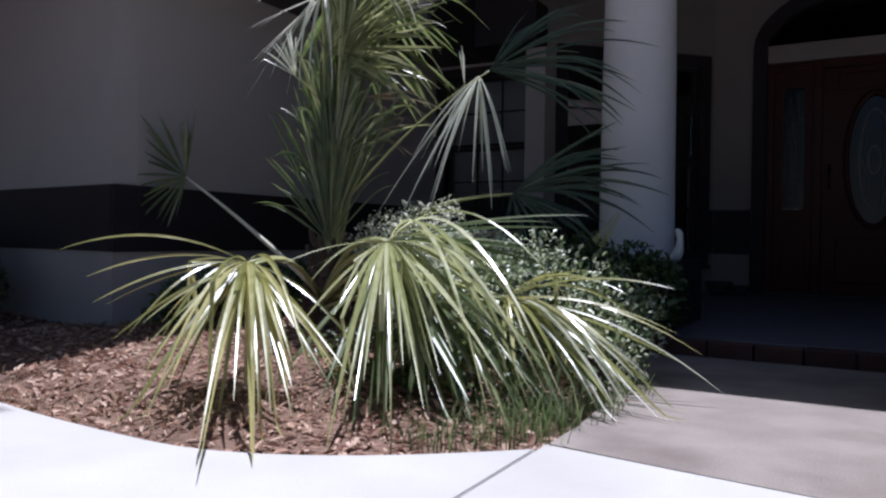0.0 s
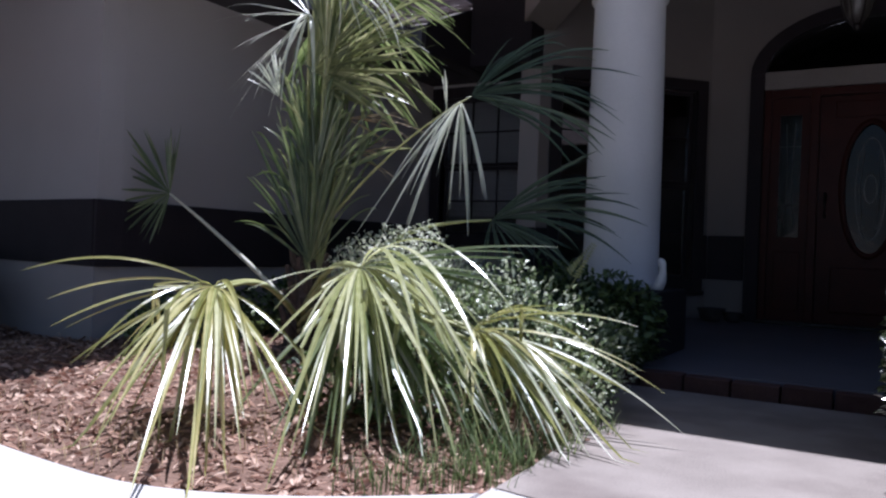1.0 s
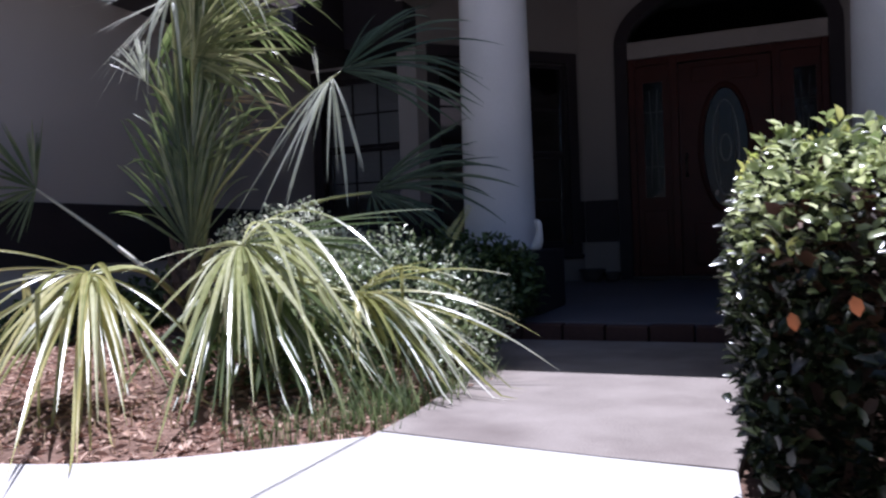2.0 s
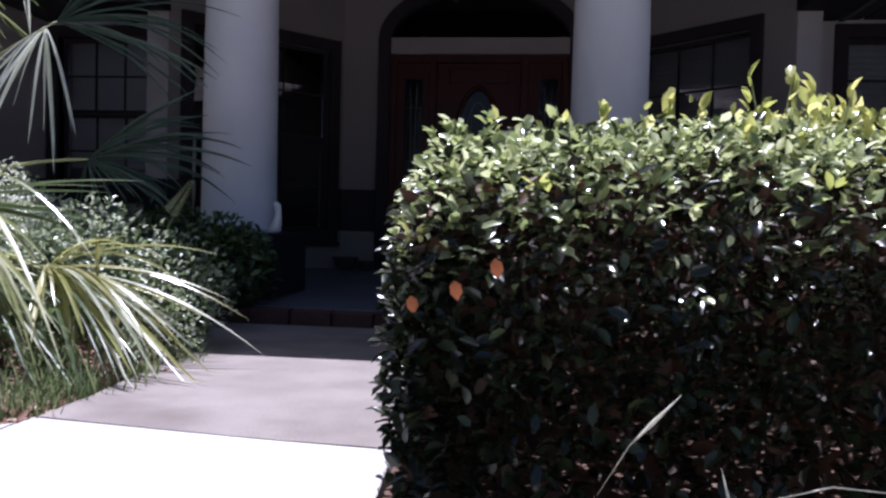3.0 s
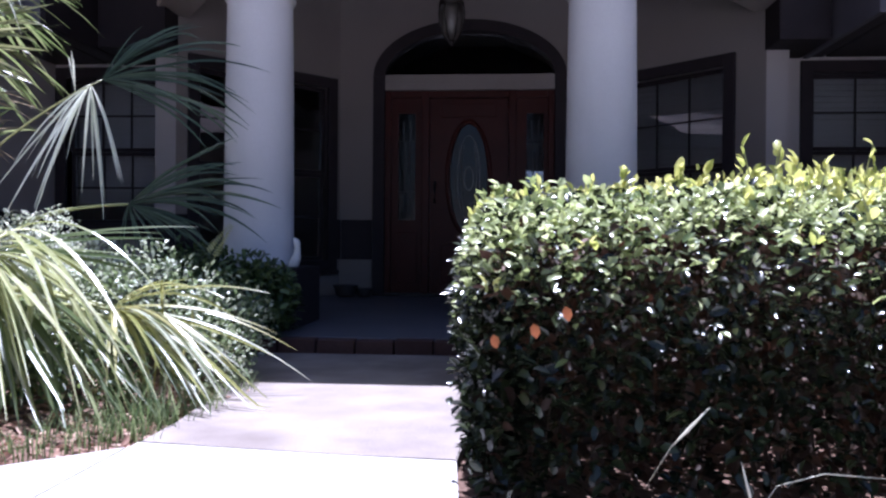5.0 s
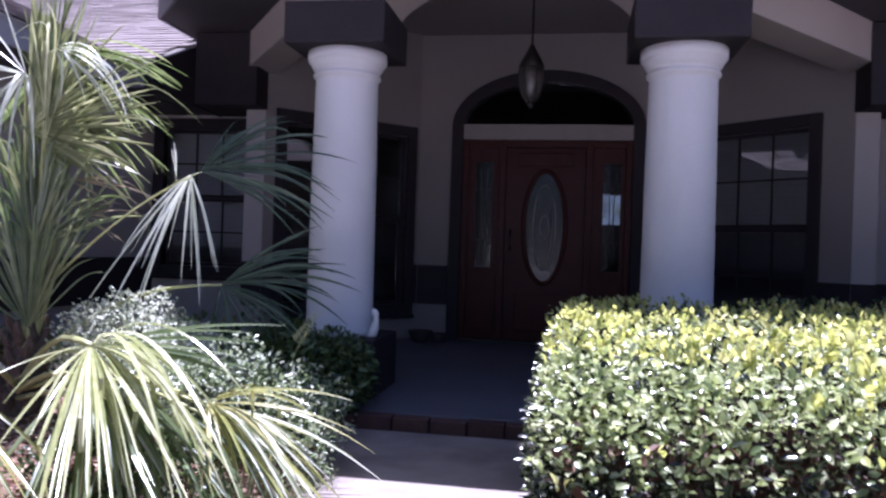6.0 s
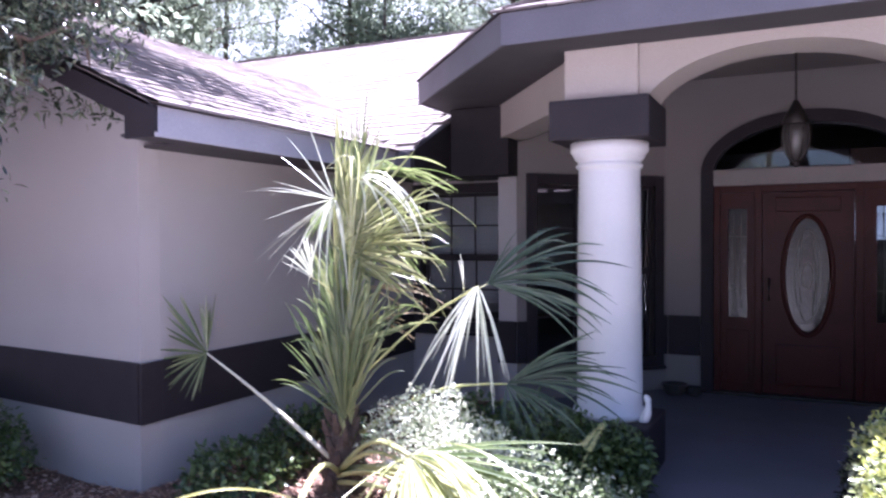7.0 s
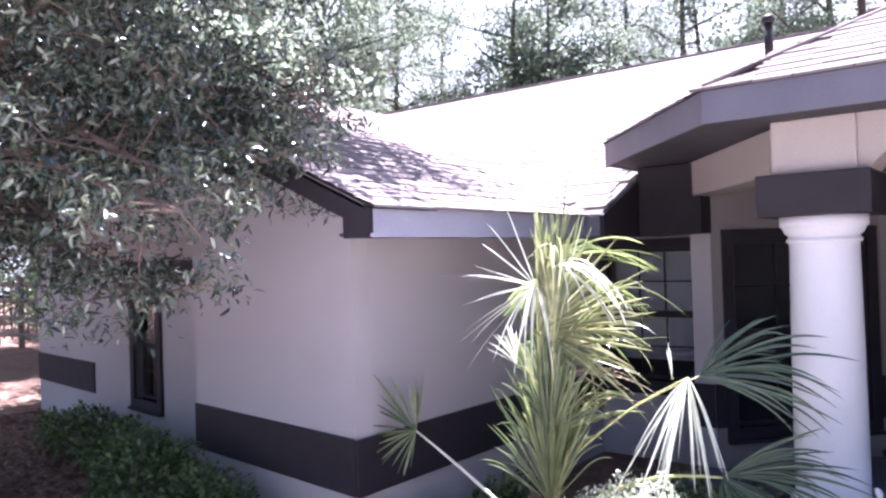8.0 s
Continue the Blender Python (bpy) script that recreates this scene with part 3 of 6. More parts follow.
# ---- windows ----
def window(name, m, x0, x1, z0, z1, label, cols=3, rows=2, blind=0.5, trim=0.10):
    """A hung window in a wall's local frame, with a dark trim, sashes, bars, panes and pale slats behind the upper
    part.
    """
    ob = tagged(empty(name, m), label, "window", kind="structure")
    for a, b, c, d in ((x0 - trim, x0, z0 - trim, z1 + trim), (x1, x1 + trim, z0 - trim, z1 + trim), (x0, x1, z1, z1 + trim), (x0, x1, z0 - trim, z0)):
        box_part("window_frame", (a, -0.035, c), (b, 0.10, d), TRIM_DARK, ob, "dark brown window trim", 0.006)
    box_part("window_sill", (x0 - trim, -0.07, z0 - trim - 0.03), (x1 + trim, 0.02, z0 - trim + 0.004), TRIM_DARK, ob, "dark sill", 0.006)
    zm = (z0 + z1) / 2
    for low, high, y in ((zm, z1, 0.05), (z0, zm, 0.075)):
        bm = bmesh.new()
        for a, b, c, d in ((x0, x0 + 0.035, low, high), (x1 - 0.035, x1, low, high), (x0 + 0.035, x1 - 0.035, high - 0.035, high), (x0 + 0.035, x1 - 0.035, low, low + 0.035)):
            box(bm, (a, y, c), (b, y + 0.025, d), 0.003)
        sash = part("sash", bm, TRIM_DARK, ob, "dark sash")
        wide, high_ = (x1 - x0 - 0.07) / cols, (high - low - 0.07) / rows
        for i in range(cols):
            for j in range(rows):
                a, c = x0 + 0.035 + i * wide, low + 0.035 + j * high_
                part("pane", box(bmesh.new(), (a + 0.004, y + 0.009, c + 0.004), (a + wide - 0.004, y + 0.015, c + high_ - 0.004)), GLASS, sash)
        for i in range(1, cols):
            a = x0 + 0.035 + i * wide
            box_part("glazing_bar", (a - 0.007, y + 0.003, low + 0.035), (a + 0.007, y + 0.021, high - 0.035), TRIM_DARK, sash, bevel=0)
        for j in range(1, rows):
            c = low + 0.035 + j * high_
            box_part("glazing_bar", (x0 + 0.035, y + 0.004, c - 0.007), (x1 - 0.035, y + 0.020, c + 0.007), TRIM_DARK, sash, bevel=0)
    if blind:
        bm = bmesh.new()
        z = z1 - 0.02
        while z > z1 - (z1 - z0) * blind:
            box(bm, (x0 + 0.02, 0.16, z - 0.046), (x1 - 0.02, 0.166, z), 0.0, Matrix.Translation((0, 0, 0)))
            z -= 0.05
        part("blind", bm, BLIND, ob, "pale half-drawn slatted blind")
    return ob


window("window_1", LA_M, 0.2, 1.5, 0.42, 2.1, "tall dark-trimmed porch window", blind=0.0)
# here the slats stand in for the reflection on the upper sash
window("window_2", RA_M, 0.22, 1.25, 0.42, 2.1, "tall dark-trimmed porch window with a half-drawn blind", blind=0.5)
window("window_3", REC_M, 0.55, 1.42, 0.75, 2.05, "dark-trimmed window with a pale blind in the recess", blind=0.85)
window("window_4", R2_M, 0.30, 1.06, 0.75, 2.05, "dark-trimmed window with a half-drawn pale blind", cols=2, blind=0.6)
window("window_5", LEFT_M, 3.32, 3.92, 0.5, 1.74, "tall dark window in the shaded front wall", cols=2, blind=0.0)
window("window_6", BACK_M, *BACK_HOLE, "bright window in the far wall of the house", cols=2, rows=1, blind=0.0)
lintel = box_part("trim", (3.15, -0.06, 1.855), (4.93, -0.003, 2.09), TRIM_DARK, None, "dark brown trim board over a window")
lintel.matrix_basis = LEFT_M
tagged(lintel, category="trim", kind="structure")

# ---- porch columns ----
def column(x, y, label):
    ob = tagged(empty("porch_column", Matrix.Translation((x, y, 0))), label, "column", "porch columns")
    box_part("plinth", (-0.31, -0.31, FLOOR), (0.31, 0.31, 0.43), TRIM_DARK, ob, "dark brown plinth block", 0.012)
    bm = bmesh.new()
    lathe(bm, [(0.235, 0.43), (0.24, 0.45), (0.235, 0.475), (0.212, 0.49), (0.209, 0.9), (0.205, 1.5), (0.198, 2.02), (0.199, 2.05), (0.212, 2.054), (0.217, 2.066), (0.212, 2.078), (0.203, 2.082), (0.204, 2.1), (0.218, 2.106), (0.226, 2.12), (0.236, 2.142), (0.24, 2.15), (0.25, 2.154), (0.252, 2.17), (0.252, 2.215)], turns=48)
    part("shaft", bm, STUCCO_WHITE, ob, "white stucco shaft with a moulded neck", True)
    box_part("capital", (-0.315, -0.315, 2.215), (0.315, 0.315, 2.47), TRIM_DARK, ob, "dark brown capital block", 0.012)
    box_part("pier", (-0.235, -0.235, 2.47), (0.235, 0.235, 2.8), STUCCO_TAN, ob, "tan stucco pier", 0.012)
    return ob


CL, CR = (-0.33, 4.74), (1.75, 4.74)
column(*CL, "white round stucco porch column on a dark plinth")
column(*CR, "white round stucco porch column behind the clipped hedge")

# ---- porch beams, ceiling, roof ----
bm = bmesh.new()
ax0, ax1 = CL[0] + 0.235, CR[0] - 0.235
ac = (ax0 + ax1) / 2
pts = arch_points(ac, (ax1 - ax0) / 2 - 0.02, 2.36, 2.735)
h = len(pts) // 2
prism(bm, [(ax0, 4.54, 2.36), *[(x, 4.54, z) for x, z in pts[:h + 1]], (ac, 4.54, 2.8), (ax0, 4.54, 2.8)], (0, 0.4, 0))
prism(bm, [*[(x, 4.54, z) for x, z in pts[h:]], (ax1, 4.54, 2.36), (ax1, 4.54, 2.8), (ac, 4.54, 2.8)], (0, 0.4, 0))
tagged(part("porch_beam", bm, STUCCO_TAN), "tan stucco arched beam between the columns", "beam", kind="structure")


def side_beam(a, b, name):
    m, length = wall_pose(a, b)
    bm = bmesh.new()
    box(bm, (0, -0.15, 2.5), (length, 0.15, 2.8), 0.008)
    ob = tagged(part(name, bm, STUCCO_TAN), "tan stucco beam under the porch soffit", "beam", kind="structure")
    ob.matrix_basis = m


side_beam((-1.66, 6.42), (CL[0] - 0.2, CL[1] + 0.16), "porch_beam_left")
side_beam((CR[0] + 0.2, CR[1] + 0.16), (3.38, 6.48), "porch_beam_right")
for x0, x1 in ((-2.14, -1.57), (3.29, 3.68)):
    tagged(box_part("trim", (x0, 6.14, 2.17), (x1, 6.74, 2.79), TRIM_DARK, None, "dark brown trim block at the wall's corner", 0.01), category="trim", kind="structure")

PC = 0.75
EAVE = [(-0.85, 4.17), (2 * PC + 0.85, 4.17), (2 * PC + 2.24, 5.74), (2 * PC + 2.24, 8.6), (-2.24, 8.6), (-2.24, 5.74)]
SOF, EAVE_TOP = 2.80, 2.985
INSIDE = [(-0.36, 4.95), (1.78, 4.95), (3.34, 6.6), (3.34, 7.8), (-1.62, 7.8), (-1.62, 6.6)]
CEIL = 3.14
v = [(x, y, z) for z in (SOF, SOF + 0.03) for x, y in EAVE + INSIDE]
f = []
for k in range(6):
    q = (k + 1) % 6
    f += [(k, q, q + 6, k + 6), (k + 12, k + 18, q + 18, q + 12), (k, k + 12, q + 12, q), (k + 6, q + 6, q + 18, k + 18)]
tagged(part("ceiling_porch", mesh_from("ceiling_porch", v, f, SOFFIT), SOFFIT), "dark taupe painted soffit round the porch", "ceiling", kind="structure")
bm = bmesh.new()
prism(bm, [(x, y, CEIL) for x, y in INSIDE], (0, 0, 0.02))
for a, b in ((INSIDE[5], INSIDE[0]), (INSIDE[0], INSIDE[1]), (INSIDE[1], INSIDE[2])):
    prism(bm, [(*a, SOF + 0.002), (*b, SOF + 0.002), (b[0], b[1] - 0.03, SOF + 0.002), (a[0], a[1] - 0.03, SOF + 0.002)], (0, 0, CEIL - SOF - 0.004))
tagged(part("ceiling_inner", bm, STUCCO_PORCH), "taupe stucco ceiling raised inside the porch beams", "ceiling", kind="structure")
roof_porch = tagged(empty("roof_porch"), "hipped porch roof with pale brown shingles and violet-grey fascia", "roof", kind="structure")
ring_ = [EAVE[5], EAVE[0], EAVE[1], EAVE[2]]
for a, b in ((EAVE[4], EAVE[5]), *zip(ring_, ring_[1:]), (EAVE[2], EAVE[3])):
    m, length = wall_pose(a, b)
    f = box_part("fascia", (-0.008, -0.022, SOF - 0.012), (length + 0.008, 0.0, EAVE_TOP), FASCIA, roof_porch, "violet-grey painted fascia board", 0.004)
    f.matrix_basis = m
    f = box_part("drip_edge", (-0.015, -0.035, EAVE_TOP), (length + 0.015, 0.03, EAVE_TOP + 0.018), TRIM_DARK, roof_porch, "dark drip edge", 0.004)
    f.matrix_basis = m

SLOPE = 0.44


def courses(name, eave_a, eave_b, uphill, run, cut, parent, step=0.15, tab=0.31, seed=1, skip=None, paint=SHINGLE):
    """Rows of shingle tabs laid up a roof plane from its eave; cut(x, y) tells what lies on the plane. One mesh."""
    rng = random.Random(seed)
    a, b, u = Vector((*eave_a, 0)), Vector((*eave_b, 0)), Vector((*uphill, 0)).normalized()
    d = b - a
    length = d.length
    d.normalize()
    v, f = [], []
    z_eave = EAVE_Z[name]
    for r in range(int(run / step)):
        s = -0.04 + r * step
        x = -rng.random() * tab
        while x < length:
            w = tab * rng.choice((0.7, 1, 1, 1.2))
            mid = a + d * (x + w / 2) + u * (s + step / 2)
            if cut(mid.x, mid.y) and not (skip and skip(mid.x, mid.y)):
                lift = 0.012 + rng.random() * 0.006
                n = len(v)
                for off, hgt in ((x + 0.003, lift), (x + w - 0.003, lift)):
                    p = a + d * off + u * s
                    v.append((p.x, p.y, z_eave + s * SLOPE + hgt))
                for off in (x + w - 0.003, x + 0.003):
                    p = a + d * off + u * (s + step * 1.25)
                    v.append((p.x, p.y, z_eave + (s + step * 1.25) * SLOPE + 0.003))
                for off in (x + 0.003, x + w - 0.003):
                    p = a + d * off + u * s
                    v.append((p.x, p.y, z_eave + s * SLOPE - 0.004))
                f += [(n, n + 1, n + 2, n + 3), (n + 4, n + 5, n + 1, n)]
            x += w
    ob = part("shingles", mesh_from("shingles", v, f, paint), paint, parent, "pale brown weathered asphalt shingles")
    return tagged(ob, kind="stuff")


EAVE_Z = {"porch": EAVE_TOP + 0.02, "wing": 2.36, "main": 2.42, "east": 2.36}


def porch_height(x, y):
    """The height over the eave of the porch roof's planes at a place."""
    front = y - 4.17
    left = ((x + 0.85) * 1.57 + (y - 4.17) * 1.39) / math.hypot(1.39, 1.57)
    right = ((2 * PC + 0.85 - x) * 1.57 + (y - 4.17) * 1.39) / math.hypot(1.39, 1.57)
    return {"front": front, "left": left, "right": right, "west": x + 2.24, "east": 2 * PC + 2.24 - x}


def lowest(which):
    def test(x, y):
        h = porch_height(x, y)
        return h[which] <= min(v for k, v in h.items() if k != which) - 0.035 and y < 13.5
    return test


PORCH_PLANES = []
for which, a, b, up, run in (("front", EAVE[0], EAVE[1], (0, 1), 3.2), ("left", EAVE[5], EAVE[0], (1.57, 1.39), 3.4), ("right", EAVE[1], EAVE[2], (-1.57, 1.39), 3.4)):
    if which == "right":
        courses("porch", a, b, up, run, lowest(which), roof_porch, seed=len(which), paint=SHINGLE_DIM)
    else:
        PORCH_PLANES.append((a, b, up, run, lowest(which)))
courses("porch", (-2.24, 13.5), (-2.24, 5.74), (1, 0), 3.2, lowest("west"), roof_porch, seed=9, paint=SHINGLE_DIM)
bm = bmesh.new()
DECK_Z = EAVE_TOP + 0.015
peak, back = (PC, 7.26, DECK_Z + 3.09 * SLOPE), (PC, 13.5, DECK_Z + 3.09 * SLOPE)
low = [(x, y, DECK_Z) for x, y in (EAVE[5], EAVE[0], EAVE[1], EAVE[2])] + [(2 * PC + 2.24, 13.5, DECK_Z), (-2.24, 13.5, DECK_Z)]
vs = [bm.verts.new(p) for p in low + [peak, back]]
for idx in ((0, 1, 6), (1, 2, 6), (2, 3, 6), (3, 4, 7, 6), (5, 0, 6, 7), (4, 5, 7)):
    bm.faces.new([vs[i] for i in idx])
part("deck", bm, SHINGLE_DIM, roof_porch)
for x, y in (EAVE[5], EAVE[0], EAVE[1], EAVE[2]):
    part("hip_cap", tube(bmesh.new(), [(x, y, DECK_Z + 0.015), Vector((x, y, DECK_Z + 0.015)).lerp(Vector(peak) + Vector((0, 0, 0.015)), 0.5), Vector(peak) + Vector((0, 0, 0.015))], [0.02, 0.02, 0.02], 8), SHINGLE_DIM, roof_porch, "shingled hip cap", True)

# wing roof: ridge along y, gable towards the drive
MAIN_Y0, MAIN_Z, RAKE_L, RAKE_R, EAST_X = 5.48, 2.36, -2.2, 3.74, 3.86
EX, RIDGE_X, FRONT = -2.35, -5.80, 2.80
roof_wing = tagged(empty("roof_wing"), "gabled wing roof with sun-bleached pale brown shingles", "roof", kind="structure")
box_part("fascia", (EX - 0.022, FRONT + 0.02, 2.165), (EX, MAIN_Y0, 2.335), FASCIA_LIT, roof_wing, "sun-faded lavender-grey eave fascia", 0.004)
box_part("eave_return", (EX - 0.24, FRONT + 0.01, 2.165), (EX - 0.024, FRONT + 0.035, 2.335), TRIM_DARK, roof_wing, "dark boxed eave end", 0.004)
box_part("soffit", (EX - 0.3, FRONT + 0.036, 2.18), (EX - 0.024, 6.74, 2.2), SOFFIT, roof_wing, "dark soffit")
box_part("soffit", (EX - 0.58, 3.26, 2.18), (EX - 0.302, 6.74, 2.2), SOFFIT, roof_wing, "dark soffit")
box_part("drip_edge", (EX - 0.04, 3.43, 2.335), (EX + 0.012, MAIN_Y0, 2.345), FASCIA_LIT, roof_wing, bevel=0.003)
ridge_z = 2.35 + (EX - RIDGE_X) * SLOPE
for side in (1, -1):
    e = RIDGE_X + side * (EX - RIDGE_X)
    bm = bmesh.new()
    prism(bm, [(e, FRONT, 2.335), (RIDGE_X, FRONT, ridge_z - 0.015), (RIDGE_X, FRONT, ridge_z - 0.16), (e, FRONT, 2.19)], (0, 0.025, 0))
    part("rake_board", bm, TRIM_DARK, roof_wing, "dark brown rake board")
    bm = bmesh.new()
    prism(bm, [(e - side * 0.05, FRONT, 2.345 + 0.05 * SLOPE), (RIDGE_X, FRONT, ridge_z), (RIDGE_X, FRONT, ridge_z - 0.03), (e - side * 0.05, FRONT, 2.315 + 0.05 * SLOPE)], (0, 9.6, 0))
    part("deck", bm, ROOF_DECK, roof_wing)
bm = bmesh.new()
gable_m, gable_len = wall_pose(WING_END, CORNER)
prism(bm, [(-4.0, 0, 2.3), (gable_len, 0, 2.3), (gable_len, 0, 2.45), (RIDGE_X - WING_END[0], 0, ridge_z - 0.06), (-4.0, 0, 2.4)], (0, WALL, 0))
tagged(part("wall_gable", bm, STUCCO), "cream stucco gable wall under the rake", "wall", kind="structure").matrix_basis = gable_m



def main_z(y):
    return MAIN_Z + (y - MAIN_Y0) * SLOPE


def wing_over(x, y):
    return 2.36 + (EX - x) * SLOPE >= main_z(y) and RIDGE_X < x < EX


NEAR = lambda x, y: x > EX + 0.04 - 13 * 0.15 and y < MAIN_Y0
courses("wing", (EX, 10.8), (EX, FRONT), (-1, 0), 3.45, lambda x, y: (y < MAIN_Y0 or wing_over(x, y)) and y > FRONT, roof_wing, seed=3, skip=NEAR)

# main roof: ridge along x
RIDGE_Y = 12.0
roof_main = tagged(empty("roof_main"), "broad main roof with sun-bleached pale shingles", "roof", kind="structure")
bm = bmesh.new()
for x0, x1, y0 in ((-11.1, RAKE_L, MAIN_Y0), (RAKE_L, RAKE_R, 7.75), (RAKE_R, 12.6, MAIN_Y0)):
    prism(bm, [(x0, y0, main_z(y0)), (x0, RIDGE_Y, main_z(RIDGE_Y)), (x0, 18, 2.4), (x0, 18, 2.36), (x0, RIDGE_Y, main_z(RIDGE_Y) - 0.04), (x0, y0, main_z(y0) - 0.04)], (x1 - x0, 0, 0))
part("deck", bm, ROOF_DECK, roof_main)
EAVE_Z["main"] = main_z(MAIN_Y0) + 0.01
courses("main", (-11.1, MAIN_Y0), (RAKE_R + 3.0, MAIN_Y0), (0, 1), RIDGE_Y - MAIN_Y0, lambda x, y: not (y > MAIN_Y0 and wing_over(x, y + 0.2)) and not (RAKE_L - 0.1 < x < RAKE_R + 0.1 and y < 8.5) and (x > -12.5), roof_main, seed=5)
box_part("ridge_cap", (-11.1, RIDGE_Y - 0.13, main_z(RIDGE_Y) - 0.02), (12.6, RIDGE_Y + 0.13, main_z(RIDGE_Y) + 0.012), SHINGLE, roof_main, "shingled ridge cap", 0.01)
box_part("fascia", (EX + 0.002, MAIN_Y0 - 0.02, 2.17), (RAKE_L, MAIN_Y0, 2.345), FASCIA, roof_main, "violet-grey eave board in the recess", 0.004)
box_part("fascia", (RAKE_R, MAIN_Y0 - 0.02, 2.17), (EAST_X - 0.002, MAIN_Y0, 2.345), FASCIA, roof_main, "violet-grey eave board in the recess", 0.004)
# closed rakes beside the porch, where the low eaves end; their unequal light is put into the paint
for x0, x1, paint, words in ((RAKE_L, RAKE_L + 0.04, TRIM_DARK, "dark brown closed rake beside the porch"), (RAKE_R - 0.04, RAKE_R, FASCIA, "violet-grey closed rake beside the porch")):
    bm = bmesh.new()
    prism(bm, [(x0, MAIN_Y0 - 0.02, 2.165), (x0, MAIN_Y0 - 0.02, 2.35), (x0, 6.74, main_z(6.74) + 0.012), (x0, 6.74, 2.165)], (x1 - x0, 0, 0))
    part("rake_board", bm, paint, roof_main, words)
    inner_x = (EX + 0.001, RAKE_L - 0.001) if x0 == RAKE_L else (RAKE_R + 0.001, EAST_X - 0.001)
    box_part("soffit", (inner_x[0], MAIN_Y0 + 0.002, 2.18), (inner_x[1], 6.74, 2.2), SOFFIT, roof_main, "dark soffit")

# mirrored wing on the other side of the porch
roof_east = tagged(empty("roof_east"), "pale shingled roof beyond the porch", "roof", kind="structure")
box_part("fascia", (EAST_X, 3.0, 2.165), (EAST_X + 0.025, MAIN_Y0, 2.335), FASCIA, roof_east, "violet-grey eave fascia", 0.004)
box_part("soffit", (EAST_X + 0.026, 3.0, 2.18), (4.75, 6.74, 2.2), SOFFIT, roof_east, "dark soffit")
bm = bmesh.new()
prism(bm, [(EAST_X, 3.0, 2.345), (8.25, 3.0, 2.345 + (8.25 - EAST_X) * SLOPE), (12.6, 3.0, 2.345), (12.6, 3.0, 2.3), (EAST_X, 3.0, 2.3)], (0, 8, 0))
part("deck", bm, ROOF_DECK, roof_east)
courses("east", (EAST_X, 3.0), (EAST_X, 8.5), (1, 0), 3.9, lambda x, y: 2.36 + (x - EAST_X) * SLOPE >= main_z(y) or y < MAIN_Y0, roof_east, seed=6)

# vent pipe
vent = tagged(empty("vent_pipe", Matrix.Translation((-2.04, 10.4, main_z(10.4)))), "dark metal vent pipe on the roof", "vent pipe")
part("pipe", lathe(bmesh.new(), [(0.055, -0.05), (0.06, 0.56)], turns=16), DARK_METAL, vent, "", True)
part("cap", lathe(bmesh.new(), [(0.075, 0.54), (0.085, 0.56), (0.085, 0.62), (0.05, 0.65)], turns=16), DARK_METAL, vent, "", True)
part("flashing", lathe(bmesh.new(), [(0.13, -0.06), (0.06, 0.08)], turns=16), DARK_METAL, vent, "", True)

# hanging lantern
lantern = tagged(empty("porch_lantern", Matrix.Translation((0.77, 6.05, 0))), "bronze hanging lantern with frosted glass over the porch", "lantern")
part("chain", tube(bmesh.new(), [(0, 0, 3.13), (0, 0, 2.6)], [0.009, 0.009], 6), DARK_METAL, lantern)
part("canopy", lathe(bmesh.new(), [(0.05, 3.108), (0.07, 3.122), (0.07, 3.139)], turns=20), DARK_METAL, lantern, "", True)
part("crown", lathe(bmesh.new(), [(0.09, 2.44), (0.10, 2.455), (0.06, 2.54), (0.025, 2.6), (0.02, 2.62)], turns=20), DARK_METAL, lantern, "", True)
part("glass", lathe(bmesh.new(), [(0.03, 2.17), (0.065, 2.22), (0.09, 2.31), (0.094, 2.38), (0.085, 2.44)], turns=20), LANTERN_GLASS, lantern, "frosted glass bowl", True)
part("finial", lathe(bmesh.new(), [(0.006, 2.12), (0.022, 2.14), (0.026, 2.17)], turns=14), DARK_METAL, lantern, "", True)
for k in range(6):
    a = math.pi * k / 3
    c, s_ = math.cos(a), math.sin(a)
    part("rib", tube(bmesh.new(), [(0.03 * c, 0.03 * s_, 2.165), (0.069 * c, 0.069 * s_, 2.22), (0.095 * c, 0.095 * s_, 2.31), (0.10 * c, 0.10 * s_, 2.38), (0.092 * c, 0.092 * s_, 2.45)], [0.006] * 5, 5), DARK_METAL, lantern)

# ---- palm ----
palm_rng = random.Random(11)
PALM_AT = Vector((-1.75, 3.7, 0.0))
palm = tagged(empty("fan_palm", Matrix.Translation(PALM_AT)), "young fan palm with upright and drooping green fronds", "palm tree")


bm = bmesh.new()
prof = [(0.13, -0.05), (0.125, 0.08), (0.105, 0.2), (0.085, 0.34), (0.06, 0.46), (0.03, 0.56)]
lathe(bm, prof, turns=18)
trunk = part("trunk", bm, BARK, palm, "short fibrous brown trunk", True)
for i in range(26):
    a, z = 2.4 * i, 0.02 + 0.017 * i
    r = 0.125 - 0.14 * z
    d = Vector((math.cos(a), math.sin(a), 0))
    part("boot", tube(bmesh.new(), [d * r * 0.7 + Vector((0, 0, z)), d * (r + 0.025) + Vector((0, 0, z + 0.07)), d * (r + 0.045) + Vector((0, 0, z + 0.13))], [0.03, 0.024, 0.012], 6), BARK, trunk)

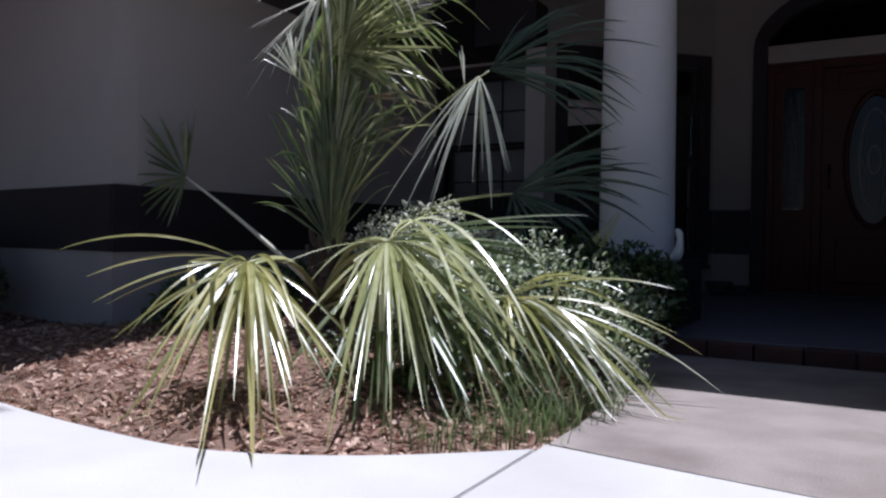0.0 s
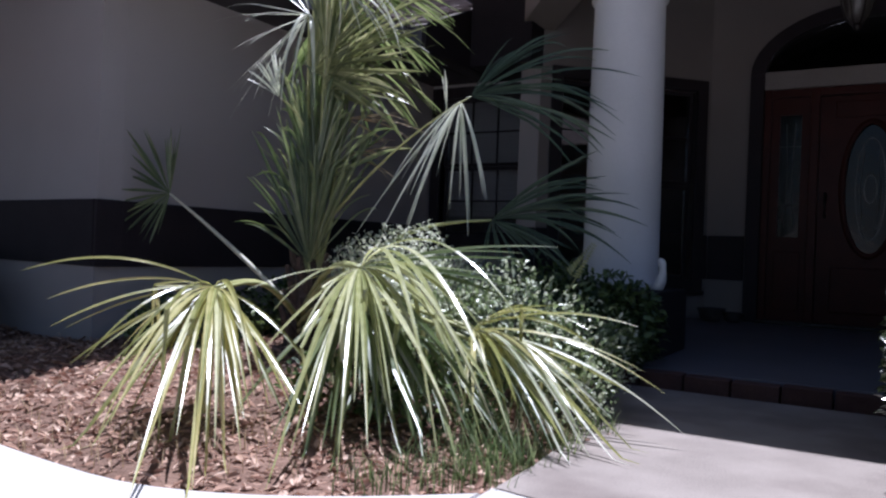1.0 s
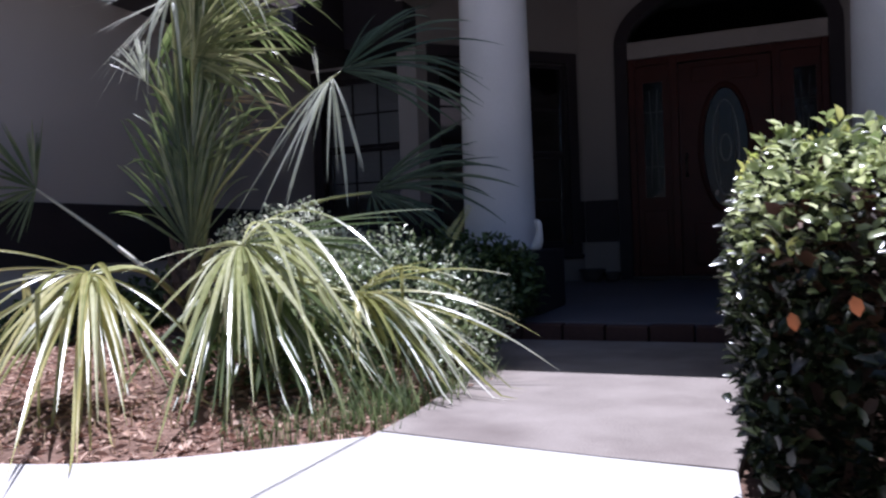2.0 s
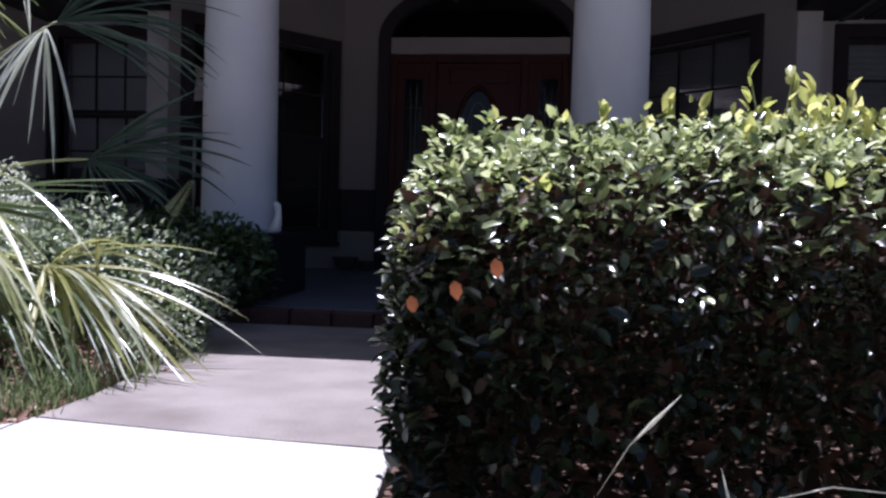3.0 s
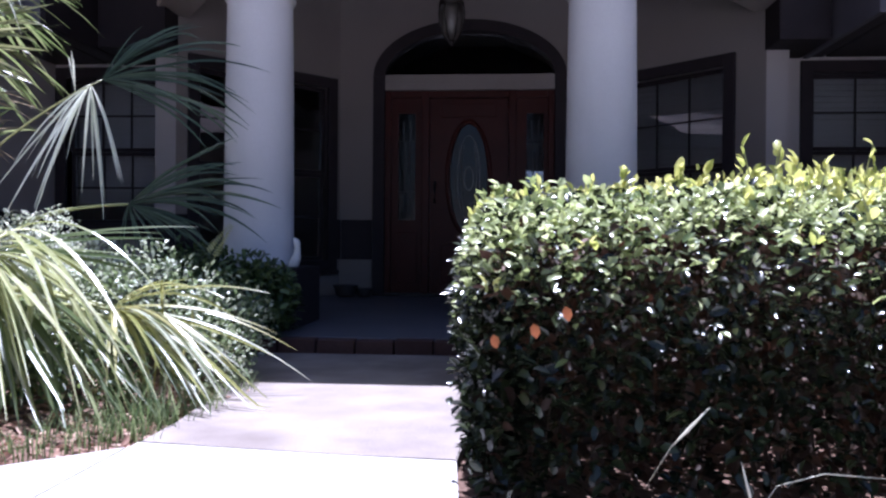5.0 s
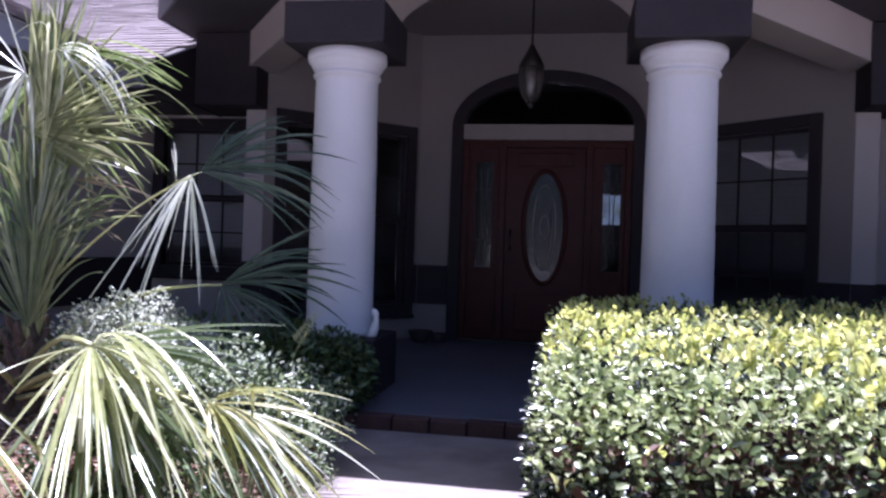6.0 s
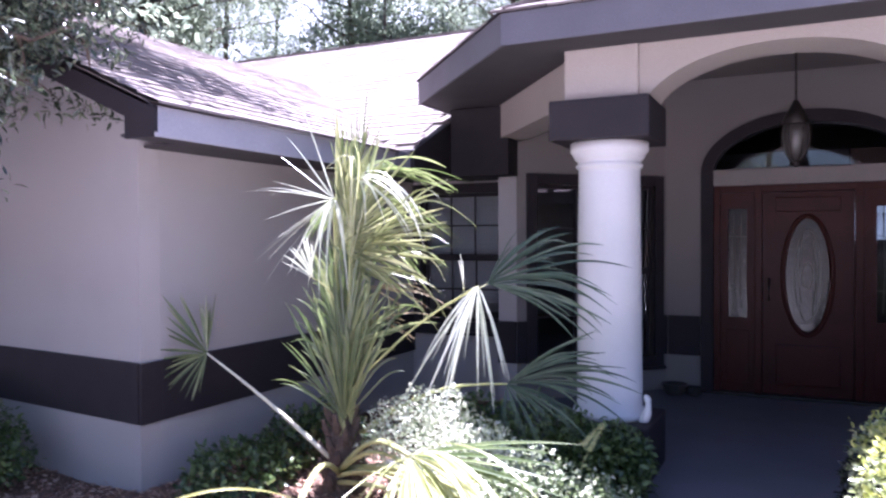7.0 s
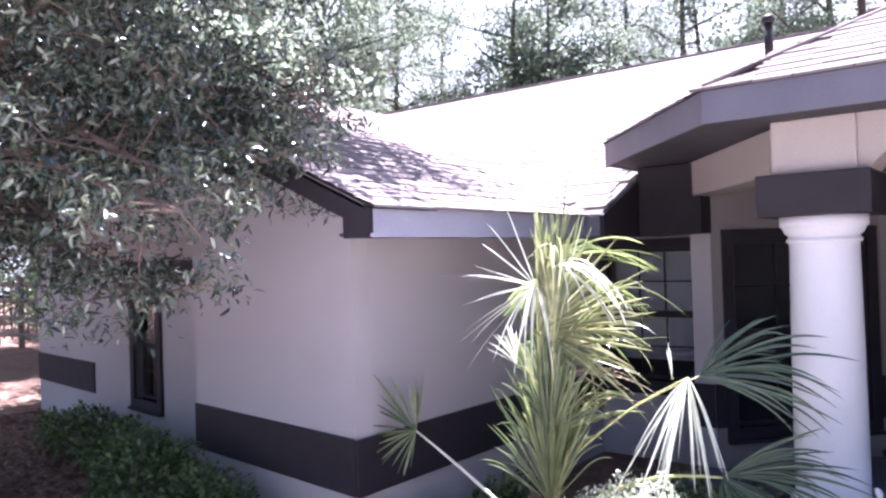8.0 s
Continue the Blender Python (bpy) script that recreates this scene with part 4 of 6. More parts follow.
def draped(hub, guides, material, label="", base=None, stalk=STALK, thick=0.011, arch=0.12, count=28, width=0.03, web=0.9, lift=0.12, ragged=0.25, jitter=0.06,
           curl=0.0, face=(0.2, -0.6, 0.7), steps=12, broken=0.0):
    """A fan leaf whose blades sweep from the first guide tip to the last; lift bows them upwards, curl hooks their tips; broken: the share of blades that are snapped and hang down."""
    hub, face = Vector(hub), Vector(face).normalized()
    rng = palm_rng
    verts, faces = [], []
    tips = [Vector(g) for g in guides]
    mean = sum(((g - hub).length for g in tips)) / len(tips)
    wide = sum((tips[k] - hub).angle(tips[k + 1] - hub) for k in range(len(tips) - 1))
    gap = wide / count
    for i in range(count):
        s = min(max((i + 0.5 + rng.uniform(-0.3, 0.3)) / count, 0), 0.999) * (len(tips) - 1)
        tip = tips[int(s)].lerp(tips[int(s) + 1], s % 1)
        way = (tip - hub) * rng.uniform(1 - ragged, 1.06)
        tip = hub + way + Vector((rng.gauss(0, 1), rng.gauss(0, 1), rng.gauss(0, 1))) * jitter * way.length
        mid = hub.lerp(tip, 0.5) + Vector((0, 0, 1)) * lift * way.length * rng.uniform(0.5, 1.5)
        hook = curl * rng.uniform(-0.2, 1.6)
        lean = Vector((rng.uniform(-0.5, 0.5), rng.uniform(-0.5, 0.5), -1))
        twist = rng.uniform(-0.5, 0.5)
        w_full = width * rng.uniform(0.75, 1.2)
        snap = rng.uniform(0.35, 0.75) if rng.random() < broken else 2.0
        sway = rng.uniform(-0.25, 0.25)
        start, before = len(verts), hub - way * 0.01
        for k in range(steps + 1):
            u = 0.02 + 0.98 * k / steps
            p = hub * (1 - u) ** 2 + mid * 2 * u * (1 - u) + tip * u * u + lean * hook * way.length * max(0.0, u - 0.55) ** 2 * 2.5
            if u > snap:
                p = last + Vector((sway * 0.5, sway, -1)).normalized() * way.length * 0.98 / steps
            last = p.copy()
            low = ground_height(p.x, p.y) + 0.02 if p.y > bed_edge(min(p.x, JX)) and p.x < 0.1 else 0.012
            p.z = max(p.z, low)
            d = (p - before).normalized()
            before = p
            n = face - d * face.dot(d)
            n = n.normalized() if n.length > 1e-3 else d.orthogonal().normalized()
            side = d.cross(n)
            side = (side * math.cos(twist * u) + n * math.sin(twist * u)).normalized()
            w = min(web * u * way.length * gap, w_full) * (1 - max(0.0, (u - 0.35) / 0.65)) ** 0.8 + 0.0014
            verts += [p + side * w / 2 - PALM_AT, p - n * w * 0.2 - PALM_AT, p - side * w / 2 - PALM_AT]
            if k:
                q = start + 3 * (k - 1)
                faces += [(q, q + 1, q + 4, q + 3), (q + 1, q + 2, q + 5, q + 4)]
    ob = part("frond", mesh_from("frond", verts, faces, material), material, palm, label)
    lo = Vector(base or (PALM_AT.x + rng.uniform(-0.05, 0.05), PALM_AT.y + rng.uniform(-0.05, 0.05), 0.25)) - PALM_AT
    hi = hub - PALM_AT
    pts = [lo.lerp(hi, float(u)) + Vector((0, 0, arch * math.sin(math.pi * u))) for u in np.linspace(0, 1, 9)]
    part("petiole", tube(bmesh.new(), pts, list(np.linspace(thick * 1.5, thick * 0.6, 9)), 7), stalk, ob, "", True)
    return ob


# upright core: pleated fans that face the drive, one above the other
draped((-1.68, 3.62, 0.5), [(-2.22, 3.54, 0.86), (-2.04, 3.5, 1.22), (-1.78, 3.56, 1.46), (-1.46, 3.6, 1.46), (-1.22, 3.66, 1.12)], PALM, "broad pleated green fan", arch=0, count=44, width=0.05, web=1.25, lift=0.04, curl=0.3, ragged=0.35, jitter=0.08, face=(0.3, -0.9, 0.2))
draped((-1.72, 3.72, 0.62), [(-2.18, 3.8, 1.05), (-1.95, 3.76, 1.5), (-1.65, 3.8, 1.6), (-1.3, 3.84, 1.35)], PALM, arch=0, count=34, width=0.062, web=1.25, lift=0.03, curl=0.1, face=(0.3, -0.9, 0.2))
draped((-1.67, 3.63, 0.92), [(-2.02, 3.58, 1.32), (-1.88, 3.56, 1.66), (-1.66, 3.58, 1.82), (-1.44, 3.6, 1.7), (-1.2, 3.66, 1.36), (-1.18, 3.68, 1.05)], PALM, arch=0, count=40, width=0.045, web=1.2, lift=0.05, curl=0.35, ragged=0.35, jitter=0.08, face=(0.3, -0.9, 0.2))
draped((-1.7, 3.73, 1.15), [(-1.98, 3.82, 1.7), (-1.8, 3.75, 2.02), (-1.58, 3.78, 2.08), (-1.35, 3.82, 1.85)], PALM, arch=0, count=30, width=0.055, web=1.2, lift=0.02, curl=0.08, face=(0.3, -0.9, 0.2))
# fans added at the crown's back to shade the upright ones
for hub, tips in (((-1.66, 3.78, 1.9), [(-2.28, 3.95, 1.62), (-2.2, 4.3, 1.7), (-1.9, 4.5, 1.75), (-1.5, 4.5, 1.7), (-1.15, 4.25, 1.62)]),
                  ((-1.62, 3.7, 2.0), [(-1.1, 4.2, 1.9), (-1.35, 4.42, 2.0), (-1.75, 4.45, 2.05), (-2.1, 4.2, 1.95)]),
                  ((-1.68, 3.74, 1.7), [(-2.25, 4.1, 1.3), (-2.0, 4.38, 1.38), (-1.6, 4.45, 1.4), (-1.2, 4.3, 1.34)])):
    draped(hub, tips, PALM, "green fan at the back of the crown", arch=0, count=30, width=0.06, web=1.2, lift=0.14, curl=0.1, ragged=0.2, face=(0.0, 0.3, 0.95))
# webbed olive fan that stands open beside the drive
draped((-1.74, 3.65, 1.55), [(-1.8, 3.68, 2.36), (-1.6, 3.68, 2.38), (-1.4, 3.67, 2.26), (-1.2, 3.66, 2.04), (-1.06, 3.65, 1.8), (-1.02, 3.63, 1.6), (-1.06, 3.62, 1.38), (-1.18, 3.6, 1.2)], PALM_OLIVE, "wide open olive-green webbed fan",
       arch=0, count=46, width=0.075, web=1.5, lift=0.03, curl=0.1, ragged=0.28, jitter=0.03, face=(0.2, -0.9, 0.3))
# open fan whose thin blades reach out over the bed and hook at their tips
draped((-1.64, 3.64, 1.44), [(-1.28, 3.54, 1.02), (-1.04, 3.6, 1.2), (-0.94, 3.62, 1.46), (-0.9, 3.65, 1.72), (-0.89, 3.7, 1.96), (-0.96, 3.72, 2.2), (-1.22, 3.7, 2.24), (-1.42, 3.7, 2.22)], PALM_OLIVE, "open olive-green fan with hooked tips",
       arch=0, count=20, width=0.015, web=0.85, broken=0.12, lift=0.1, curl=0.6, ragged=0.35, jitter=0.09, face=(0.1, -0.9, 0.35))
# half fan with sunlight painted into its blades
draped((-1.74, 3.62, 1.84), [(-2.1, 3.54, 1.26), (-2.32, 3.58, 1.46), (-2.48, 3.62, 1.62), (-2.42, 3.62, 1.86), (-2.4, 3.64, 2.14), (-2.22, 3.65, 2.3), (-2, 3.66, 2.34)], PALM_SUNLIT, "sun-bleached half fan with thin straight blades",
       arch=0, count=13, width=0.009, web=0.8, lift=0.03, curl=0.1, ragged=0.35, jitter=0.12, face=(0.0, -0.6, 0.8))
draped((-1.73, 3.6, 1.84), [(-2.02, 3.4, 1.3), (-1.85, 3.36, 1.34), (-1.64, 3.36, 1.36), (-1.5, 3.4, 1.36)], PALM_SUNLIT, "bent pale blades", arch=0, count=7, width=0.024, web=0.9, lift=0.3, curl=0.25, ragged=0.3, face=(0.1, -0.5, 0.9))
draped((-1.6, 3.62, 1.96), [(-1.36, 3.54, 1.62), (-1.12, 3.52, 1.62), (-0.94, 3.56, 1.56), (-1.02, 3.62, 1.84)], PALM_SUNLIT, "bent pale blades", arch=0, count=9, width=0.026, web=0.9, lift=0.32, curl=0.3, ragged=0.4, face=(0.1, -0.4, 0.9))
# upright top fan
draped((-1.62, 3.65, 1.62), [(-1.86, 3.66, 2.22), (-1.75, 3.66, 2.42), (-1.65, 3.66, 2.52), (-1.52, 3.66, 2.52), (-1.4, 3.67, 2.4), (-1.32, 3.67, 2.2)], PALM, "upright green top fan", arch=0, count=26, width=0.032, web=1.0, lift=0.0, curl=0.1, ragged=0.45, face=(0.2, -0.95, 0.15))
draped((-1.64, 3.64, 1.6), [(-1.78, 3.6, 2.18), (-1.64, 3.6, 2.3), (-1.5, 3.62, 2.2)], PALM_PALE, arch=0, count=12, width=0.026, web=0.9, lift=0.04, curl=0.6, ragged=0.3, face=(0.2, -0.8, 0.5))
# small pale folded leaf
draped((-1.79, 3.46, 1.37), [(-1.98, 3.38, 1.49), (-1.93, 3.4, 1.57), (-1.85, 3.43, 1.61), (-1.77, 3.45, 1.59)], PALM_SUNLIT, "small sun-bleached leaf", count=13, width=0.03, web=1.15, lift=0.1, face=(0.1, -0.4, 0.9), thick=0.006, ragged=0.2, base=(-1.72, 3.62, 1.2), arch=0.03)
# low fronds over the bed
draped((-1.21, 2.53, 0.43), [(-1.62, 2.08, 0.54), (-1.44, 2.02, 0.24), (-1.2, 2.0, 0.16), (-1.02, 1.96, 0.06), (-0.6, 1.72, 0.02), (-0.44, 1.71, 0.02), (-0.58, 1.94, 0.02), (-0.46, 1.93, 0.02), (-0.55, 2.25, 0.02), (-0.63, 2.48, 0.04)], PALM_YELLOW,
       "yellowing frond drooping over the drive's edge", base=(-1.68, 3.56, 0.2), count=42, width=0.023, web=1.0, lift=0.2, ragged=0.35, jitter=0.09, broken=0.2, arch=0.1, face=(0.2, -0.5, 0.8))
draped((-1.2, 2.54, 0.42), [(-1.42, 2.06, 0.2), (-1.12, 1.96, 0.08), (-0.78, 1.8, 0.02), (-0.5, 1.76, 0.02), (-0.52, 2.0, 0.02), (-0.6, 2.3, 0.02)], PALM_PALE,
       "older pale blades of the drooping frond", base=(-1.68, 3.56, 0.2), count=14, width=0.022, web=0.95, lift=0.16, ragged=0.35, jitter=0.06, broken=0.15, arch=0.1, face=(0.2, -0.5, 0.8))
draped((-0.9, 3.05, 0.46), [(-0.6, 2.3, 0.02), (-0.4, 2.16, 0.02), (-0.22, 2.2, 0.02), (-0.1, 2.36, 0.02), (0.0, 2.5, 0.02)], PALM,
       "green blades beneath the broad frond", base=(-1.66, 3.54, 0.22), count=12, width=0.034, web=0.9, lift=0.1, ragged=0.3, jitter=0.06, broken=0.15, arch=0.1, face=(0.2, -0.45, 0.85))
draped((-0.945, 3.083, 0.51), [(-0.98, 2.42, 0.38), (-0.82, 2.42, 0.22), (-0.66, 2.36, 0.04), (-0.3, 2.0, 0.02), (-0.18, 1.96, 0.02), (-0.08, 2.06, 0.02), (-0.08, 2.23, 0.02)], PALM_PALE,
       "broad pale green frond hanging over the bed", base=(-1.66, 3.54, 0.22), count=28, width=0.024, web=1.0, lift=0.16, ragged=0.35, jitter=0.07, broken=0.18, arch=0.12, face=(0.25, -0.55, 0.8))
draped((-0.94, 3.08, 0.515), [(-0.06, 2.3, 0.02), (0.0, 2.55, 0.02), (0.14, 2.3, 0.02), (0.04, 2.7, 0.12), (-0.02, 2.86, 0.32)], PALM_PALE, "folded glossy half of the broad frond",
       base=(-1.66, 3.56, 0.22), count=15, width=0.03, web=1.05, broken=0.25, lift=0.3, ragged=0.25, jitter=0.05, arch=0.12, face=(0.3, -0.35, 0.9))
draped((-0.94, 3.09, 0.52), [(-0.12, 2.9, 0.46), (-0.1, 3.0, 0.54), (-0.08, 3.12, 0.6), (-0.1, 3.26, 0.66)], PALM, "level green blades of the broad frond",
       base=(-1.66, 3.56, 0.22), count=6, width=0.03, web=1.0, lift=0.06, ragged=0.2, jitter=0.03, arch=0.12, face=(0.0, -0.5, 0.85))
draped((-0.89, 2.97, 0.4), [(-0.83, 2.42, 0.03), (-0.53, 2.22, 0.02), (-0.33, 2.27, 0.02), (-0.18, 2.42, 0.03), (-0.13, 2.62, 0.08)], PALM, "shaded frond under the broad one",
       base=(-1.68, 3.56, 0.18), count=16, width=0.04, web=1.1, lift=0.2, arch=0.05)
draped((-0.36, 3.02, 0.31), [(0.08, 2.76, 0.44), (0.2, 2.86, 0.38), (0.36, 3.12, 0.2), (0.32, 3.0, 0.06), (0.34, 2.78, 0.02), (0.31, 2.66, 0.02), (0.22, 2.64, 0.02), (0.14, 2.56, 0.02), (0.02, 2.66, 0.05), (-0.1, 2.62, 0.06), (-0.16, 2.64, 0.2)], PALM_YELLOW,
       "yellow-green frond fanning over the walk", base=(-1.64, 3.6, 0.22), count=40, width=0.026, web=1.15, lift=0.2, ragged=0.35, jitter=0.06, broken=0.2, arch=0.1, face=(0.2, -0.4, 0.9))
draped((-0.35, 3.0, 0.3), [(0.28, 3.06, 0.12), (0.36, 2.86, 0.03), (0.35, 2.7, 0.02), (0.28, 2.63, 0.02), (0.18, 2.58, 0.02)], PALM_SUNLIT,
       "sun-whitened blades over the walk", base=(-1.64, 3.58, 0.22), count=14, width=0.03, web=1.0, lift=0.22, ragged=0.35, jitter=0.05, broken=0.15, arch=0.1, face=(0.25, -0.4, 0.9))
draped((-0.34, 2.98, 0.27), [(0.09, 2.82, 0.2), (0.23, 2.72, 0.08), (0.27, 2.62, 0.02), (0.13, 2.52, 0.02), (-0.03, 2.52, 0.02)], PALM, "dark green blades beneath the yellow frond",
       base=(-1.64, 3.56, 0.2), count=16, width=0.028, web=0.95, lift=0.2, ragged=0.35, broken=0.15, arch=0.1, face=(0.2, -0.4, 0.9))
draped((-0.65, 2.97, 0.28), [(-0.43, 2.42, 0.02), (-0.23, 2.37, 0.02), (-0.03, 2.47, 0.02), (0.12, 2.67, 0.02)], PALM, "low green frond close to the ground", base=(-1.66, 3.54, 0.15), count=16, width=0.03, web=0.95, lift=0.22, arch=0.05)
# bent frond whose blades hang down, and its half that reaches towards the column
draped((-0.83, 3.7, 1.33), [(-1.24, 3.42, 0.77), (-1.1, 3.34, 0.68), (-0.98, 3.3, 0.7), (-0.88, 3.32, 0.6), (-0.8, 3.34, 0.68), (-0.7, 3.44, 0.64), (-0.6, 3.6, 0.6), (-0.5, 3.56, 0.78)], PALM_SUNLIT, "bent frond with hanging silvery blades",
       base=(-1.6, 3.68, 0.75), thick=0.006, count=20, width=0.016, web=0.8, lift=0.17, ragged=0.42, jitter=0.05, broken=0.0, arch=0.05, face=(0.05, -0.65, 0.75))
draped((-0.76, 3.67, 1.345), [(-0.68, 3.8, 1.58), (-0.52, 3.83, 1.66), (-0.3, 3.85, 1.64), (-0.12, 3.87, 1.56), (-0.07, 3.88, 1.38), (-0.12, 3.88, 1.15), (-0.24, 3.84, 1.04)], PALM_SHADED, "shaded blue-green frond beside the column",
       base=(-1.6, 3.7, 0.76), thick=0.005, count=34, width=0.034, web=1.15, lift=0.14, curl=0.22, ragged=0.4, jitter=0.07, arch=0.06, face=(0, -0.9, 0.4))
draped((-0.945, 3.76, 1.31), [(-0.99, 3.75, 1.5), (-0.97, 3.75, 1.53), (-0.955, 3.75, 1.5)], PALM_SUNLIT, "upright broken blades", base=(-0.95, 3.77, 1.3), count=3, width=0.011, lift=0, arch=0.0, thick=0.005)
draped((-0.71, 3.84, 0.76), [(-0.2, 3.9, 1.1), (-0.05, 3.9, 1.02), (0.0, 3.9, 0.88), (-0.03, 3.88, 0.74), (-0.13, 3.86, 0.62), (-0.3, 3.8, 0.54), (-0.47, 3.74, 0.48), (-0.75, 3.72, 0.48)], PALM_SHADED, "shaded frond low beside the column",
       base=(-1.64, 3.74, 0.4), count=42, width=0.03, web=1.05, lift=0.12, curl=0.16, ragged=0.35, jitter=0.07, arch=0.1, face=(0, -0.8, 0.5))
draped((-2.62, 3.47, 0.87), [(-2.51, 3.47, 1.21), (-2.65, 3.45, 1.27), (-2.87, 3.44, 1.23), (-2.99, 3.42, 1.05), (-3.01, 3.39, 0.83), (-2.95, 3.37, 0.65), (-2.77, 3.37, 0.57), (-2.61, 3.37, 0.55)], PALM, "small shaded frond on a long bleached stalk",
       base=(-1.78, 3.63, 0.25), stalk=STALK_PALE, thick=0.011, count=30, width=0.026, web=1.0, lift=0.05, arch=0.02, face=(0.1, -0.9, 0.4))
for hub, tips in (((-1.58, 3.8, 1.1), [(-1.2, 3.85, 0.9), (-1.18, 3.9, 1.1), (-1.3, 3.9, 1.25)]), ((-1.6, 3.78, 1.3), [(-1.16, 3.8, 1.0), (-1.1, 3.84, 1.2), (-1.16, 3.86, 1.36)])):
    draped(hub, tips, PALM_DRY, "dry straw-coloured leaf", count=8, width=0.01, lift=0.1, curl=0.2, arch=0.0, ragged=0.5)


# ---- shrubs and hedge ----
def ball_points(rng, n, center, radii, shell=0.55):
    """Points in the outer shell of a squashed ball with an uneven outline, upper part only, and the way out at each."""
    d = rng.normal(size=(n, 3))
    d = d / np.linalg.norm(d, axis=1, keepdims=True)
    d[:, 2] = np.abs(d[:, 2]) * np.where(rng.random(n) < 0.15, -0.3, 1)
    bump = np.array([1 + 0.28 * noise.noise(Vector(v) * 2.3 + Vector(center)) for v in d])
    r = (shell + (1 - shell) * rng.random(n)) * bump
    return np.array(center) + d * r[:, None] * np.array(radii), d


def shrub(name, blobs, count, size, material, label, category, seed, stems=8):
    """A shrub of many small leaves round a few stems; blobs are (centre, radii) pairs."""
    rng = np.random.default_rng(seed)
    base = Vector((blobs[0][0][0], blobs[0][0][1], 0))
    ob = tagged(empty(name, Matrix.Translation(base)), label, category)
    pts, outs = [], []
    share = np.array([r[0] * r[1] + r[0] * r[2] for _, r in blobs])
    for (c, r), n in zip(blobs, (count * share / share.sum()).astype(int)):
        p, o = ball_points(rng, n, c, r)
        pts.append(p), outs.append(o)
    p, o = np.concatenate(pts), np.concatenate(outs)
    keep = p[:, 2] > 0.0
    p, o = p[keep], o[keep]
    n = len(p)
    along = unit(o * 0.6 + rng.normal(size=(n, 3)) * 0.6 + [0, 0, 0.15])
    up = unit(o * 0.5 + [0, 0, 1] + rng.normal(size=(n, 3)) * 0.45)
    length = size * rng.uniform(0.6, 1.25, n)
    foliage = part("foliage", leaves("foliage", p - np.array(base), along, up, length, length * rng.uniform(0.42, 0.6, n), material), material, ob)
    tagged(foliage, kind="stuff")
    bm = bmesh.new()
    for k in range(stems):
        c, r = blobs[k % len(blobs)]
        end = Vector(c) + Vector((rng.uniform(-0.7, 0.7) * r[0], rng.uniform(-0.7, 0.7) * r[1], rng.uniform(0.2, 0.7) * r[2])) - base
        foot = Vector((c[0] + rng.uniform(-0.3, 0.3) * r[0], c[1] + rng.uniform(-0.3, 0.3) * r[1], -0.02)) - base
        tube(bm, [foot, foot.lerp(end, 0.5) + Vector((rng.uniform(-0.03, 0.03), rng.uniform(-0.03, 0.03), 0.03)), end], [0.009, 0.006, 0.002], 5)
    tagged(part("stem", bm, BARK, ob), kind="stuff")
    return ob


shrub("variegated_shrub", [((-1.14, 3.72, 0.28), (0.42, 0.36, 0.46)), ((-0.8, 3.6, 0.22), (0.4, 0.35, 0.36))], 9500, 0.025, VARIEGATED,
      "low shrub with small white-edged variegated leaves", "shrub", 21)
shrub("variegated_shrub", [((-0.38, 3.32, 0.18), (0.5, 0.3, 0.36)), ((-0.85, 3.4, 0.1), (0.4, 0.3, 0.3)), ((-0.08, 3.4, 0.1), (0.24, 0.26, 0.32)), ((0.0, 3.16, 0.05), (0.15, 0.26, 0.22))], 9000, 0.027, PALE_SHRUB,
      "spreading green shrub with some white-edged leaves beside the walk", "shrub", 22)
shrub("green_shrub", [((-0.72, 2.78, 0.04), (0.3, 0.26, 0.18)), ((-0.38, 2.8, 0.04), (0.28, 0.24, 0.18))], 1500, 0.034, SHRUB_LEAF, "low dark shrub under the hanging fronds", "shrub", 29)
shrub("green_shrub", [((-0.42, 4.12, 0.18), (0.46, 0.34, 0.36)), ((-0.16, 4.18, 0.15), (0.22, 0.24, 0.36))], 4200, 0.05, SHRUB_LEAF, "dark green shrub at the column's foot", "shrub", 23)
shrub("green_shrub", [((-0.8, 4.45, 0.15), (0.5, 0.3, 0.4)), ((-1.3, 4.6, 0.15), (0.5, 0.4, 0.35))], 2600, 0.05, SHRUB_LEAF, "shaded green shrub behind the palm", "shrub", 24)
shrub("green_shrub", [((-4.95, 2.88, 0.17), (0.75, 0.4, 0.56)), ((-4.1, 2.84, 0.12), (0.5, 0.32, 0.46))], 7500, 0.048, SHRUB_LEAF, "rounded green shrub against the gable wall", "shrub", 25)
shrub("green_shrub", [((-2.4, 3.55, 0.08), (0.36, 0.5, 0.24)), ((-2.4, 4.4, 0.1), (0.36, 0.5, 0.28))], 2600, 0.055, SHRUB_LEAF, "shaded green shrub along the wing wall", "shrub", 26)
shrub("green_shrub", [((-6.5, 3.5, 0.12), (0.7, 0.4, 0.4)), ((-7.7, 3.7, 0.12), (0.7, 0.45, 0.38))], 4200, 0.06, SHRUB_LEAF, "green shrub under the side windows", "shrub", 27)
shrub("green_shrub", [((-22.0, 10.4, 0.7), (2.4, 1.3, 1.9)), ((-26.5, 10.6, 0.7), (2.4, 1.3, 2.0))], 7000, 0.13, SHRUB_LEAF, "tall shaded undergrowth beyond the fence", "shrub", 30)
shrub("green_shrub", [((2.6, 5.05, 0.15), (0.6, 0.35, 0.6)), ((3.4, 5.2, 0.15), (0.6, 0.4, 0.62))], 4200, 0.05, SHRUB_LEAF, "dark green shrub behind the hedge", "shrub", 28)

# clipped hedge
HX0, HX1, HY0, HY1 = 1.03, 4.6, 1.69, 3.92


